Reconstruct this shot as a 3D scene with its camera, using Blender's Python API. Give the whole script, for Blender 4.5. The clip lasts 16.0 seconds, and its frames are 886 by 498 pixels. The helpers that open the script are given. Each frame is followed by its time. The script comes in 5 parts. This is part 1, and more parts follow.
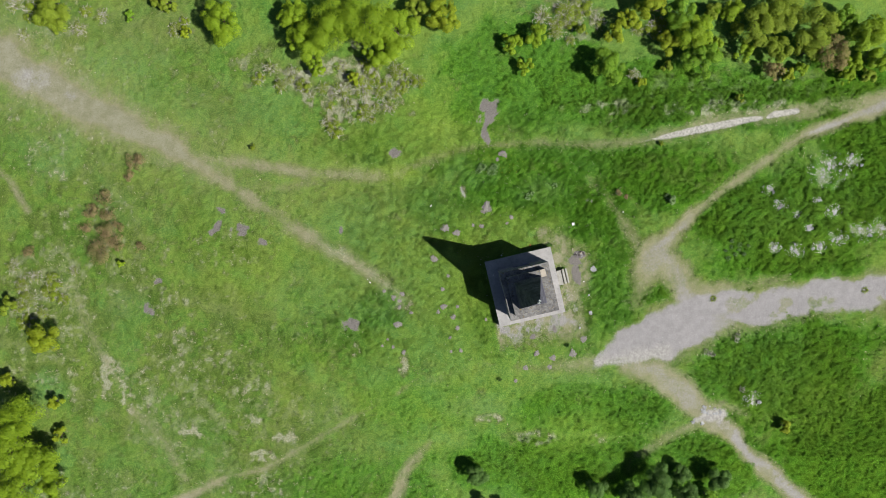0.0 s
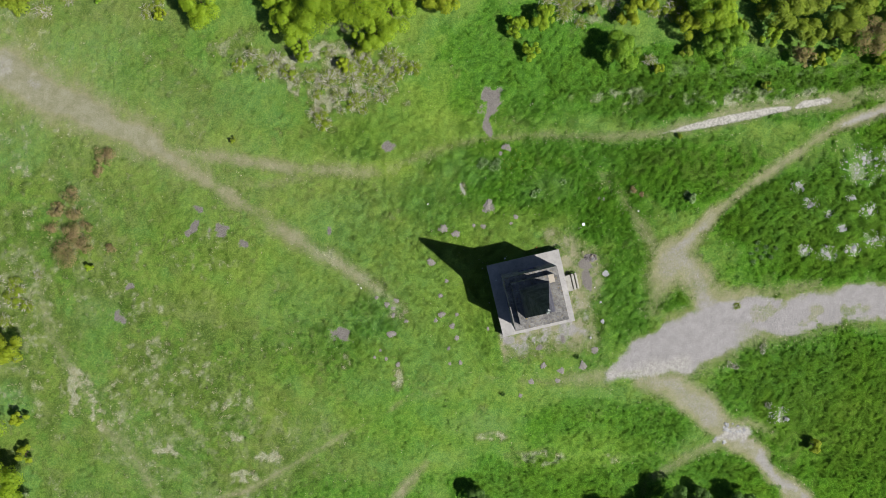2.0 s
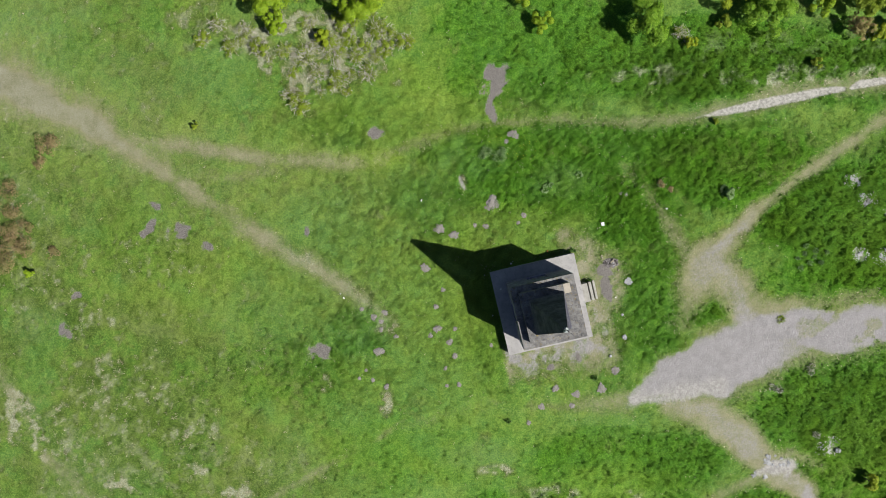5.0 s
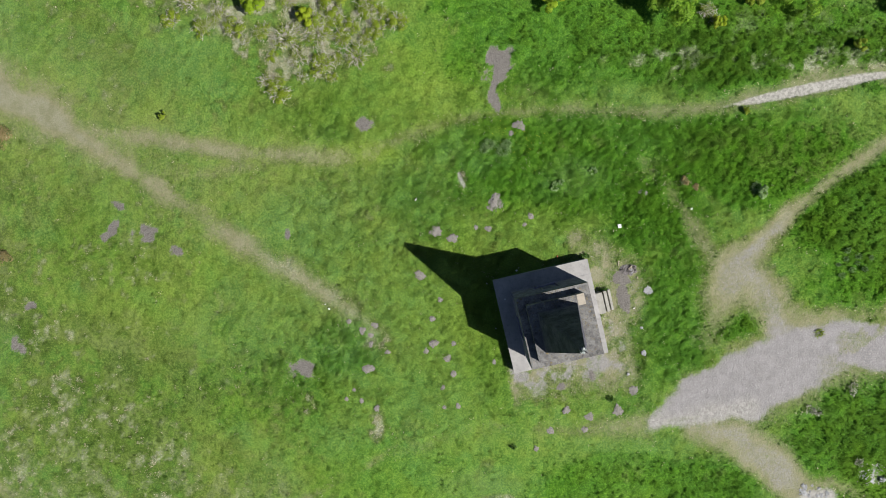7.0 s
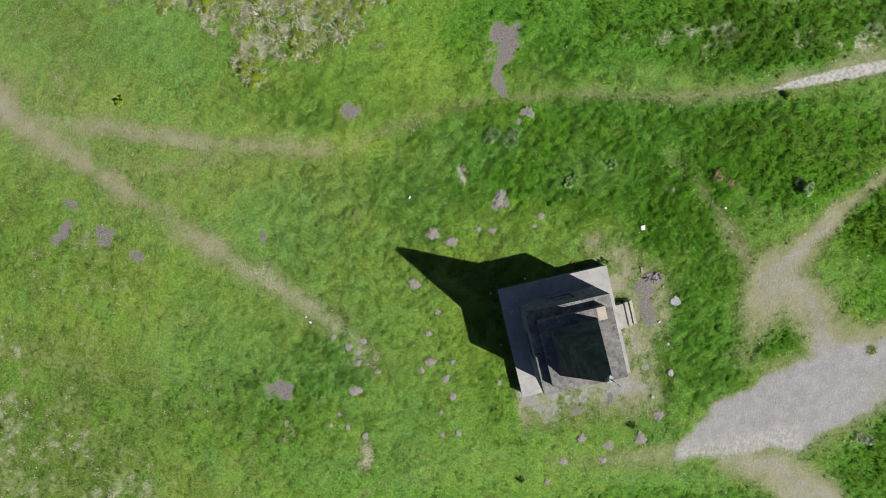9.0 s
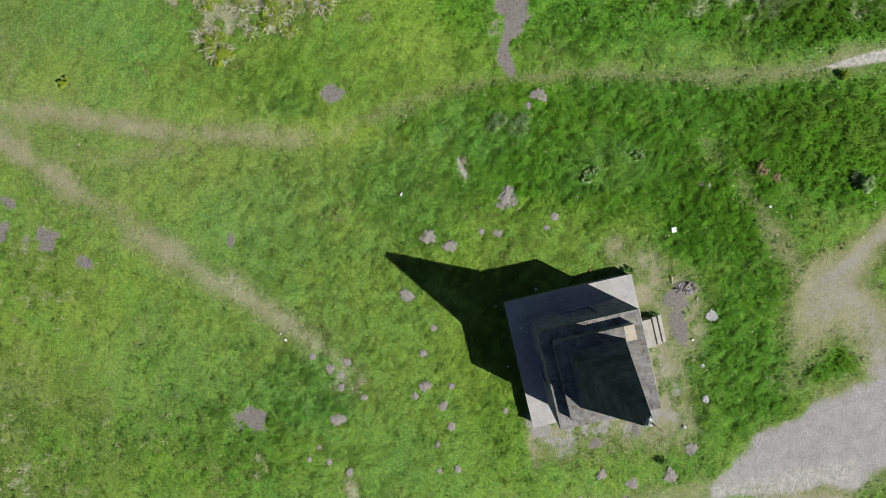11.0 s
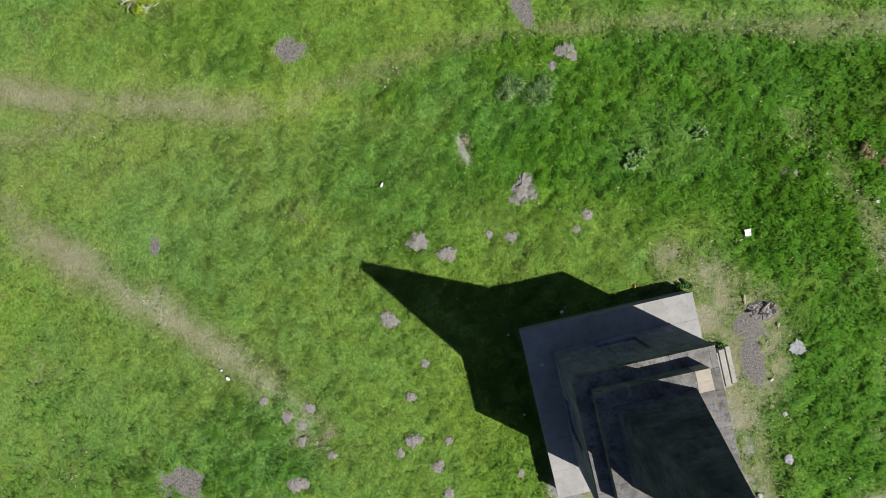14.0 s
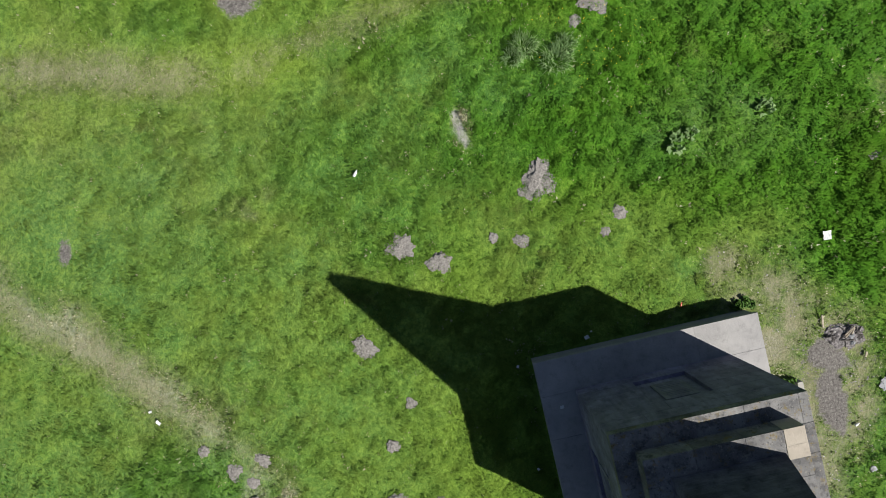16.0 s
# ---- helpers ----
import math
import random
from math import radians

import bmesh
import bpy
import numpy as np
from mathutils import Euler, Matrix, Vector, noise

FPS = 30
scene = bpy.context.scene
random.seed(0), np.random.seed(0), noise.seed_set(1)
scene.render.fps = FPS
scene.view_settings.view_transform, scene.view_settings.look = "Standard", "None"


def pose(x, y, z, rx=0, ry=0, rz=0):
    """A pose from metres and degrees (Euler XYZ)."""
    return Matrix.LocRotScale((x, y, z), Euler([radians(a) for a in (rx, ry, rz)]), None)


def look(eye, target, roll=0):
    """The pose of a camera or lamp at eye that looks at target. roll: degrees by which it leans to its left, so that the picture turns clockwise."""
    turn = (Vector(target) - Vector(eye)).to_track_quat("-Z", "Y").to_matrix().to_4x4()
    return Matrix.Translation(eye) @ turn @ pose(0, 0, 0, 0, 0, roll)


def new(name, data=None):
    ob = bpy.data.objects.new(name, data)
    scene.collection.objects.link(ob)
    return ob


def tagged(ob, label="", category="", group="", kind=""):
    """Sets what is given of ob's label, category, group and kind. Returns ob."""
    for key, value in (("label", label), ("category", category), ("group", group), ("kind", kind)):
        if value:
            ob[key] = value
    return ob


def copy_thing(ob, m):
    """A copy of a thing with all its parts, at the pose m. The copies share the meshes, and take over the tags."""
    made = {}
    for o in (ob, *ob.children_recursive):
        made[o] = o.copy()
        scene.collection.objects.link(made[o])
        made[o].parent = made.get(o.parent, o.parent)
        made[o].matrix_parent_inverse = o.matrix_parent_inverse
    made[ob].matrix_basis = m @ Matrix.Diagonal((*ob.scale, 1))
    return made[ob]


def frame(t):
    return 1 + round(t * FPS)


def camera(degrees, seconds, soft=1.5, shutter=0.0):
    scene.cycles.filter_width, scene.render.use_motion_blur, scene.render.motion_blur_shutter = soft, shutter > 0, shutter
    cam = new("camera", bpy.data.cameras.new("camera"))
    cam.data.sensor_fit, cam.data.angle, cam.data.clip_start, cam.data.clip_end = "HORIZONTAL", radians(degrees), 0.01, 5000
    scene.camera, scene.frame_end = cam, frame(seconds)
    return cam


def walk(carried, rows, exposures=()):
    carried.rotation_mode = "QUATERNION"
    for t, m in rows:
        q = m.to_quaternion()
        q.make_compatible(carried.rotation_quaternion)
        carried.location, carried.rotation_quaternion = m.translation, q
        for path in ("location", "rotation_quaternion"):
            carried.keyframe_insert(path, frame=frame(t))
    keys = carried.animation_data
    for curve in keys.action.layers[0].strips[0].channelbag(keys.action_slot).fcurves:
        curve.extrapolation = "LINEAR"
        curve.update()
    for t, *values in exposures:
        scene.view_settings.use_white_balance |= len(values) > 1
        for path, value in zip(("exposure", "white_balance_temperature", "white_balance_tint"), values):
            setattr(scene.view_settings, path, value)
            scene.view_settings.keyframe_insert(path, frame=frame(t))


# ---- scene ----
# ---------------------------------------------------------------- camera
cam = camera(73.7, 16.0, soft=0.9)
ROWS = [
    (0.0, -5.780, 5.962, 54.261, -2.691, 1.774, 0.000),
    (0.5, -5.787, 5.981, 53.091, -2.681, 1.764, 0.010),
    (1.0, -5.797, 5.984, 51.918, -2.681, 1.754, 0.011),
    (1.5, -5.807, 5.983, 50.733, -2.691, 1.734, 0.012),
    (2.0, -5.803, 5.971, 49.556, -2.710, 1.715, 0.023),
    (2.5, -5.806, 5.957, 48.388, -2.740, 1.705, 0.033),
    (3.0, -5.808, 5.948, 47.207, -2.750, 1.685, 0.034),
    (3.5, -5.809, 5.940, 46.034, -2.750, 1.666, 0.045),
    (4.0, -5.804, 5.941, 44.868, -2.779, 1.657, 0.066),
    (6.5, -5.784, 6.005, 39.070, -2.769, 1.567, 0.080),
    (7.0, -5.792, 6.032, 37.903, -2.749, 1.547, 0.081),
    (7.5, -5.802, 6.051, 36.722, -2.749, 1.527, 0.072),
    (8.0, -5.818, 6.052, 35.514, -2.749, 1.517, 0.072),
    (8.5, -5.833, 6.048, 34.304, -2.729, 1.497, 0.073),
    (9.0, -5.839, 6.071, 33.114, -2.729, 1.477, 0.084),
    (11.5, -5.863, 6.108, 27.148, -2.708, 1.388, 0.098),
    (12.0, -5.867, 6.085, 25.934, -2.688, 1.368, 0.109),
    (12.5, -5.870, 6.086, 24.742, -2.678, 1.328, 0.111),
    (13.0, -5.881, 6.091, 23.557, -2.668, 1.328, 0.111),
    (13.5, -5.886, 6.083, 22.380, -2.678, 1.319, 0.122),
    (14.0, -5.875, 6.068, 21.185, -2.668, 1.309, 0.132),
    (14.5, -5.794, 6.060, 19.994, -2.658, 1.280, 0.143),
    (15.0, -5.745, 6.021, 18.798, -2.618, 1.229, 0.126),
    (15.5, -5.755, 5.982, 17.615, -2.568, 1.199, 0.117),
    (16.0, -5.764, 5.995, 16.461, -2.458, 1.179, 0.118),
]
walk(cam, [(t, pose(x, y, z, rx, ry, rz)) for t, x, y, z, rx, ry, rz in ROWS])

# ---------------------------------------------------------------- light
SUN_DIR = Vector((0.880, -0.427, 1.0)).normalized()
sun_data = bpy.data.lights.new("sun", "SUN")
sun_data.energy, sun_data.angle, sun_data.color = 5.0, radians(0.5), (1.0, 0.950, 0.86)
sun = new("sun", sun_data)
sun.matrix_world = look(SUN_DIR * 120, (0, 0, 0))

world = bpy.data.worlds.new("sky")
scene.world = world
world.use_nodes = True
wn = world.node_tree.nodes
sky = wn.new("ShaderNodeTexSky")
sky.sky_type, sky.sun_disc, sky.ozone_density = "NISHITA", False, 2.0
sky.sun_elevation = math.asin(SUN_DIR.z)
sky.sun_rotation = math.atan2(SUN_DIR.x, SUN_DIR.y)
world.node_tree.links.new(sky.outputs["Color"], wn["Background"].inputs["Color"])
wn["Background"].inputs["Strength"].default_value = 0.036
scene.view_settings.exposure = 0.86


# ---------------------------------------------------------------- material helpers
class Nodes:
    """A short way to write a node material."""

    def __init__(self, name):
        self.mat = bpy.data.materials.new(name)
        self.mat.use_nodes = True
        self.tree = self.mat.node_tree
        self.bsdf = self.tree.nodes["Principled BSDF"]
        self.geo = self.tree.nodes.new("ShaderNodeNewGeometry")
        self.co = self.geo.outputs["Position"]

    def node(self, kind, **sockets):
        n = self.tree.nodes.new(kind)
        for key, value in sockets.items():
            self.put(n.inputs[key.replace("_", " ")], value)
        return n

    def put(self, socket, value):
        if isinstance(value, bpy.types.NodeSocket):
            self.tree.links.new(value, socket)
        elif isinstance(value, tuple) and len(value) == 3 and socket.type == "RGBA":
            socket.default_value = (*value, 1)
        else:
            socket.default_value = value

    def noise(self, scale, detail=4.0, rough=0.6, out="Fac", vector=None):
        n = self.node("ShaderNodeTexNoise", Scale=scale, Detail=detail, Roughness=rough, Vector=vector or self.co)
        return n.outputs[out]

    def voronoi(self, scale, feature="F1", out="Distance", vector=None):
        n = self.node("ShaderNodeTexVoronoi", Scale=scale, Vector=vector or self.co)
        n.feature = feature
        return n.outputs[out]

    def ramp(self, fac, lo, hi, a=0.0, b=1.0):
        n = self.tree.nodes.new("ShaderNodeMapRange")
        n.interpolation_type = "SMOOTHSTEP"
        for i, value in enumerate((fac, lo, hi, a, b)):
            self.put(n.inputs[i], value)
        return n.outputs[0]

    def math(self, op, a, b=0.0):
        n = self.tree.nodes.new("ShaderNodeMath")
        n.operation = op
        self.put(n.inputs[0], a)
        self.put(n.inputs[1], b)
        return n.outputs[0]

    def mix(self, fac, a, b, blend="MIX"):
        n = self.tree.nodes.new("ShaderNodeMix")
        n.data_type, n.blend_type = "RGBA", blend
        self.put(n.inputs[0], fac)
        self.put(n.inputs[6], a)
        self.put(n.inputs[7], b)
        return n.outputs[2]

    def attr(self, name):
        n = self.tree.nodes.new("ShaderNodeAttribute")
        n.attribute_name = name
        return n.outputs["Fac"]

    def done(self, colour, rough=0.8, bump=None, strength=0.4, distance=0.02, metal=0.0, spec=0.3):
        self.put(self.bsdf.inputs["Base Color"], colour)
        self.put(self.bsdf.inputs["Roughness"], rough)
        self.put(self.bsdf.inputs["Metallic"], metal)
        self.put(self.bsdf.inputs["Specular IOR Level"], spec)
        if bump is not None:
            b = self.node("ShaderNodeBump", Height=bump, Strength=strength, Distance=distance)
            self.tree.links.new(b.outputs["Normal"], self.bsdf.inputs["Normal"])
        return self.mat


GREEN_MID, GREEN_WARM = (0.070, 0.153, 0.028), (0.112, 0.182, 0.034)
GREEN_YELLOW, GREEN_BLUE, GREEN_DEEP = (0.137, 0.201, 0.034), (0.063, 0.160, 0.045), (0.030, 0.112, 0.007)


def meadow_colour(n):
    """Living grass: several greens in patches, from the ground's own fields, then painted lens haze."""
    broad, fine, grain = n.noise(0.16, 4), n.noise(0.75, 4), n.noise(9.0, 3, 0.7)
    lush, dry = n.attr("lush"), n.attr("dry")
    green = n.mix(n.ramp(broad, 0.42, 0.60), GREEN_MID, GREEN_WARM)
    green = n.mix(n.ramp(fine, 0.42, 0.70, 0, 0.55), green, GREEN_YELLOW)
    green = n.mix(n.ramp(n.noise(0.30, 4), 0.48, 0.66, 0, 0.6), green, GREEN_BLUE)
    green = n.mix(n.ramp(lush, 0.0, 0.6), green, n.mix(n.ramp(n.noise(1.9, 5, 0.65), 0.38, 0.64), GREEN_DEEP, (0.052, 0.150, 0.008)))
    knots = n.math("MULTIPLY", n.ramp(n.noise(2.3, 4, 0.6), 0.46, 0.66), 0.32)
    green = n.mix(knots, green, n.mix(0.5, GREEN_DEEP, GREEN_MID))
    green = n.mix(n.ramp(n.noise(3.8, 5, 0.75), 0.54, 0.64, 0, 0.26), green, n.mix(lush, (0.167, 0.233, 0.047), (0.088, 0.200, 0.020)))
    straw = n.mix(n.ramp(grain, 0.35, 0.65), (0.160, 0.170, 0.100), (0.315, 0.328, 0.268))
    ripe = n.math("MULTIPLY", dry, n.ramp(fine, 0.32, 0.60, 0.35, 1.0))
    green = n.mix(n.ramp(dry, 0.02, 0.34, 0, 0.72), green, n.mix(n.ramp(fine, 0.35, 0.65), (0.044, 0.068, 0.015), (0.112, 0.134, 0.042)))
    green = n.mix(n.math("MULTIPLY", n.ramp(dry, 0.05, 0.3), n.ramp(n.noise(1.5, 6, 0.7), 0.50, 0.62, 0, 0.6)), green, (0.034, 0.060, 0.010))
    # Long olive grass; the lens's corner darkening is also put into this colour.
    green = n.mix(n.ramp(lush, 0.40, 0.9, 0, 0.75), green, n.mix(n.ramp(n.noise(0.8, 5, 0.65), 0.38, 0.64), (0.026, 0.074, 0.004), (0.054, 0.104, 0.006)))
    green = n.mix(n.math("MULTIPLY", n.attr("warm"), n.ramp(n.noise(1.1, 5, 0.65), 0.30, 0.60, 0.4, 1.0)), green, (0.150, 0.226, 0.030))
    cool = n.math("MULTIPLY", n.attr("cool"), n.ramp(n.noise(0.9, 5, 0.65), 0.30, 0.62, 0.35, 1.0))
    green = n.mix(cool, green, n.mix(lush, (0.081, 0.174, 0.053), (0.041, 0.134, 0.027)))
    # Pale grass patches, and the north-west lens haze painted into the grass colour.
    haze_pale = n.math("MULTIPLY", n.attr("haze_pale"), n.ramp(n.noise(1.3, 6, 0.7), 0.30, 0.66, 0.4, 1.0))
    green = n.mix(haze_pale, green, n.mix(n.ramp(n.noise(0.5, 4), 0.4, 0.6), (0.149, 0.206, 0.073), (0.180, 0.198, 0.076)))
    return n.mix(n.ramp(ripe, 0.22, 0.95, 0, 1.0), green, straw), fine, grain


def ground_material():
    n = Nodes("meadow_ground")
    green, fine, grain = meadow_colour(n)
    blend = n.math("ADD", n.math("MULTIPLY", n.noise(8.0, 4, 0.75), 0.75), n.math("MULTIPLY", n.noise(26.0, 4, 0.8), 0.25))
    # Ground tone follows the bump height: paler where high, darker where low.
    turf_tone = n.mix(n.ramp(blend, 0.48, 0.60, 0.0, 0.52), green, n.mix(n.attr("lush"), n.mix(n.attr("dry"), (0.165, 0.255, 0.042), (0.165, 0.185, 0.066)), (0.105, 0.250, 0.022)))
    turf_tone = n.mix(n.ramp(blend, 0.53, 0.41, 0.0, 0.4), turf_tone, (0.030, 0.072, 0.010))
    dirt = n.mix(n.ramp(n.noise(1.1, 5), 0.3, 0.7), (0.160, 0.161, 0.104), (0.226, 0.226, 0.174))
    dirt = n.mix(n.ramp(n.noise(22, 3), 0.45, 0.7, 0, 0.6), dirt, (0.270, 0.262, 0.200))
    dirt = n.mix(n.ramp(n.noise(30, 4, 0.75), 0.52, 0.40, 0, 0.6), dirt, (0.085, 0.092, 0.030))
    dirt = n.mix(n.ramp(n.attr("wear"), 0.95, 0.72, 0, 0.45), dirt, n.mix(n.ramp(n.noise(6.0, 5, 0.7), 0.35, 0.65), (0.146, 0.141, 0.072), (0.228, 0.214, 0.128)))
    chips = n.voronoi(34.0, out="Color")
    pale = n.mix(n.ramp(n.noise(1.6, 6, 0.75), 0.35, 0.65), (0.172, 0.170, 0.181), (0.228, 0.226, 0.240))
    pale = n.mix(0.3, pale, n.mix(n.ramp(chips, 0.2, 0.9), (0.112, 0.104, 0.102), (0.353, 0.342, 0.335)))
    soil = n.mix(n.ramp(n.noise(14, 5, 0.7), 0.3, 0.7), (0.074, 0.069, 0.066), (0.178, 0.169, 0.162))
    pale = n.mix(n.attr("chalk"), pale, n.mix(n.ramp(n.noise(5, 5), 0.35, 0.65), (0.205, 0.203, 0.190), (0.335, 0.330, 0.312)))
    speck = n.math("MULTIPLY", n.math("SUBTRACT", n.noise(24.0, 4, 0.8), 0.5), 1.3)
    edge = n.math("ADD", n.math("ADD", n.math("MULTIPLY", n.math("SUBTRACT", n.noise(3.2, 7, 0.85), 0.5), 1.15), speck), n.attr("wear"))
    colour = n.mix(n.ramp(edge, 0.12, 0.92), turf_tone, dirt)
    edge2 = n.math("ADD", n.math("MULTIPLY", n.math("SUBTRACT", n.noise(5.5, 7, 0.85), 0.5), 1.3), n.attr("pale"))
    colour = n.mix(n.ramp(edge2, 0.25, 0.85), colour, pale)
    edge3 = n.math("ADD", n.math("MULTIPLY", n.math("SUBTRACT", n.noise(7.0, 6, 0.82), 0.5), 1.7), n.attr("bare"))
    colour = n.mix(n.ramp(edge3, 0.22, 0.85), colour, soil)
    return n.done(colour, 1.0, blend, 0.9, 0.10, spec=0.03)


def let_light_through(n, colour, share):
    """Thin blades and leaves pass part of the light that falls on them."""
    out = n.tree.nodes["Material Output"]
    thin = n.node("ShaderNodeBsdfTranslucent", Color=colour)
    both = n.tree.nodes.new("ShaderNodeMixShader")
    both.inputs[0].default_value = share
    n.tree.links.new(n.bsdf.outputs[0], both.inputs[1])
    n.tree.links.new(thin.outputs[0], both.inputs[2])
    n.tree.links.new(both.outputs[0], out.inputs["Surface"])


def grass_material():
    n = Nodes("grass_blades")
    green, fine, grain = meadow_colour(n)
    r, tint = n.geo.outputs["Random Per Island"], n.attr("tint")
    rich = n.ramp(n.attr("lush"), 0.02, 0.45)
    bright = n.mix(rich, n.mix(n.ramp(n.attr("dry"), 0.05, 0.4), (0.203, 0.294, 0.051), (0.162, 0.200, 0.051)), (0.126, 0.311, 0.028))
    colour = n.mix(0.38, green, n.mix(tint, n.mix(rich, (0.059, 0.134, 0.020), (0.047, 0.142, 0.014)), bright))
    colour = n.mix(n.math("MULTIPLY", r, 0.2), colour, n.mix(r, (0.054, 0.134, 0.014), n.mix(rich, (0.180, 0.276, 0.047), (0.108, 0.285, 0.023))))
    # Tall blades darken once more, taking in the lens falloff towards the corners.
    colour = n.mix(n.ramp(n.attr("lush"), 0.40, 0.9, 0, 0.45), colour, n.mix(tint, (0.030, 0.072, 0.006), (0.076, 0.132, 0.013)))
    colour = n.mix(n.math("MULTIPLY", n.attr("straw"), 0.8), colour, n.mix(r, (0.220, 0.205, 0.110), (0.50, 0.475, 0.37)))
    n.done(colour, 0.85, spec=0.03)
    let_light_through(n, colour, 0.40)
    return n.mat


def stone_material(name, base, light, dark, moss=0.0, streak=0.0, along=(1.0, 1.0, 0.16)):
    n = Nodes(name)
    colour = n.mix(n.ramp(n.noise(1.7, 5), 0.3, 0.7), base, light)
    colour = n.mix(n.ramp(n.noise(4.5, 6, 0.7), 0.48, 0.75, 0, 0.8), colour, dark)
    colour = n.mix(n.ramp(n.noise(38, 3), 0.45, 0.75, 0, 0.35), colour, light)
    if streak:
        run = n.node("ShaderNodeVectorMath", Vector=n.co)
        run.operation = "MULTIPLY"
        run.inputs[1].default_value = along
        fac = n.noise(4.0, 6, 0.75, vector=run.outputs[0])
        colour = n.mix(n.ramp(fac, 0.42, 0.62, 0, streak), colour, dark)
        colour = n.mix(n.ramp(n.noise(1.1, 5, 0.7), 0.52, 0.70, 0, 0.6 * streak), colour, dark)
        colour = n.mix(n.ramp(n.noise(9.0, 5, 0.8), 0.58, 0.74, 0, 0.7 * streak), colour, light)
    if moss:
        colour = n.mix(n.ramp(n.noise(5.0, 6, 0.8), 0.54, 0.66, 0, moss), colour, (0.150, 0.118, 0.048))
        colour = n.mix(n.ramp(n.voronoi(13.0), 0.06, 0.20, moss * 0.7, 0), colour, (0.300, 0.295, 0.270))
        colour = n.mix(n.ramp(n.noise(16.0, 5, 0.8), 0.56, 0.68, 0, moss), colour, dark)
    info = n.tree.nodes.new("ShaderNodeObjectInfo")
    if moss > 0.5:
        colour = n.mix(n.ramp(n.noise(2.4, 6, 0.8), 0.52, 0.62, 0, 0.55), colour, dark)
        colour = n.mix(n.ramp(n.noise(3.1, 6, 0.85), 0.57, 0.66, 0, 0.6), colour, (0.280, 0.272, 0.235))
        colour = n.mix(n.ramp(n.noise(6.5, 5, 0.8), 0.62, 0.70, 0, 0.7), colour, (0.230, 0.130, 0.045))
    colour = n.mix(n.math("MULTIPLY", info.outputs["Random"], 0.3), colour, dark)
    bump = n.math("ADD", n.noise(60, 4, 0.7), n.math("MULTIPLY", n.noise(7, 4), 1.6))
    return n.done(colour, 0.88, bump, 0.45, 0.02, spec=0.25)


def plain_material(name, a, b, scale=20.0, rough=0.8, metal=0.0, bump=0.3):
    n = Nodes(name)
    fac = n.noise(scale, 5, 0.65)
    return n.done(n.mix(n.ramp(fac, 0.3, 0.7), a, b), rough, fac, bump, 0.01, metal)


def leaf_material(name, a, b, c):
    n = Nodes(name)
    r = n.geo.outputs["Random Per Island"]
    colour = n.mix(r, a, b)
    colour = n.mix(n.ramp(n.noise(1.2, 3), 0.42, 0.68, 0, 0.8), colour, c)
    n.done(colour, 0.6, spec=0.15)
    let_light_through(n, colour, 0.35)
    return n.mat


MAT_GROUND, MAT_GRASS = ground_material(), grass_material()
MAT_SLAB = stone_material("pale_concrete_slab", (0.228, 0.226, 0.230), (0.290, 0.287, 0.286), (0.156, 0.154, 0.156))
MAT_STEP = stone_material("worn_stone_step", (0.222, 0.219, 0.202), (0.285, 0.281, 0.262), (0.137, 0.133, 0.122), 0.2)
MAT_ASHLAR = stone_material("weathered_sandstone", (0.134, 0.127, 0.196), (0.250, 0.238, 0.335), (0.056, 0.056, 0.080), 0.0, 0.34)
MAT_COPING = stone_material("lichened_coping", (0.088, 0.088, 0.092), (0.195, 0.195, 0.196), (0.026, 0.026, 0.029), 1.0, 0.0)
MAT_SPIRE = stone_material("soot_blackened_stone", (0.040, 0.040, 0.062), (0.112, 0.112, 0.150), (0.013, 0.013, 0.022), 0.0, 0.32, (0.6, 0.6, 5.0))
MAT_NEW = stone_material("fresh_cut_sandstone", (0.259, 0.234, 0.198), (0.310, 0.281, 0.241), (0.209, 0.187, 0.158))
MAT_LIME = stone_material("bleached_limestone", (0.180, 0.190, 0.204), (0.310, 0.320, 0.335), (0.100, 0.105, 0.112), 0.2)
MAT_SOIL = plain_material("dry_mole_soil", (0.094, 0.088, 0.083), (0.208, 0.199, 0.190), 22.0, 0.95, 0, 1.0)
MAT_BARK = plain_material("grey_brown_bark", (0.050, 0.040, 0.029), (0.115, 0.094, 0.072), 12.0, 0.9, 0, 0.6)
MAT_TWIG = plain_material("bleached_twigs", (0.220, 0.205, 0.170), (0.420, 0.405, 0.365), 3.0, 0.9, 0, 0.2)
MAT_CHAR = plain_material("charcoal", (0.016, 0.014, 0.014), (0.086, 0.079, 0.076), 24.0, 0.9, 0, 0.6)
MAT_TABLET = stone_material("pale_worn_tablet", (0.150, 0.148, 0.185), (0.235, 0.232, 0.275), (0.075, 0.074, 0.092), 0.0, 0.4)
MAT_ASH = plain_material("wood_ash", (0.216, 0.209, 0.202), (0.396, 0.389, 0.374), 18.0, 0.95, 0, 0.5)
MAT_WOOD = plain_material("split_firewood", (0.22, 0.19, 0.145), (0.34, 0.305, 0.245), 14.0, 0.8, 0, 0.4)
MAT_EMBER = plain_material("ashy_earth", (0.048, 0.044, 0.046), (0.190, 0.178, 0.182), 15.0, 0.95, 0, 0.9)
MAT_PAPER = plain_material("white_plastic_sheet", (0.47, 0.49, 0.51), (0.56, 0.575, 0.585), 9.0, 0.45, 0, 0.3)
MAT_RED = plain_material("red_plastic", (0.32, 0.04, 0.025), (0.40, 0.06, 0.04), 9.0, 0.4, 0, 0.2)
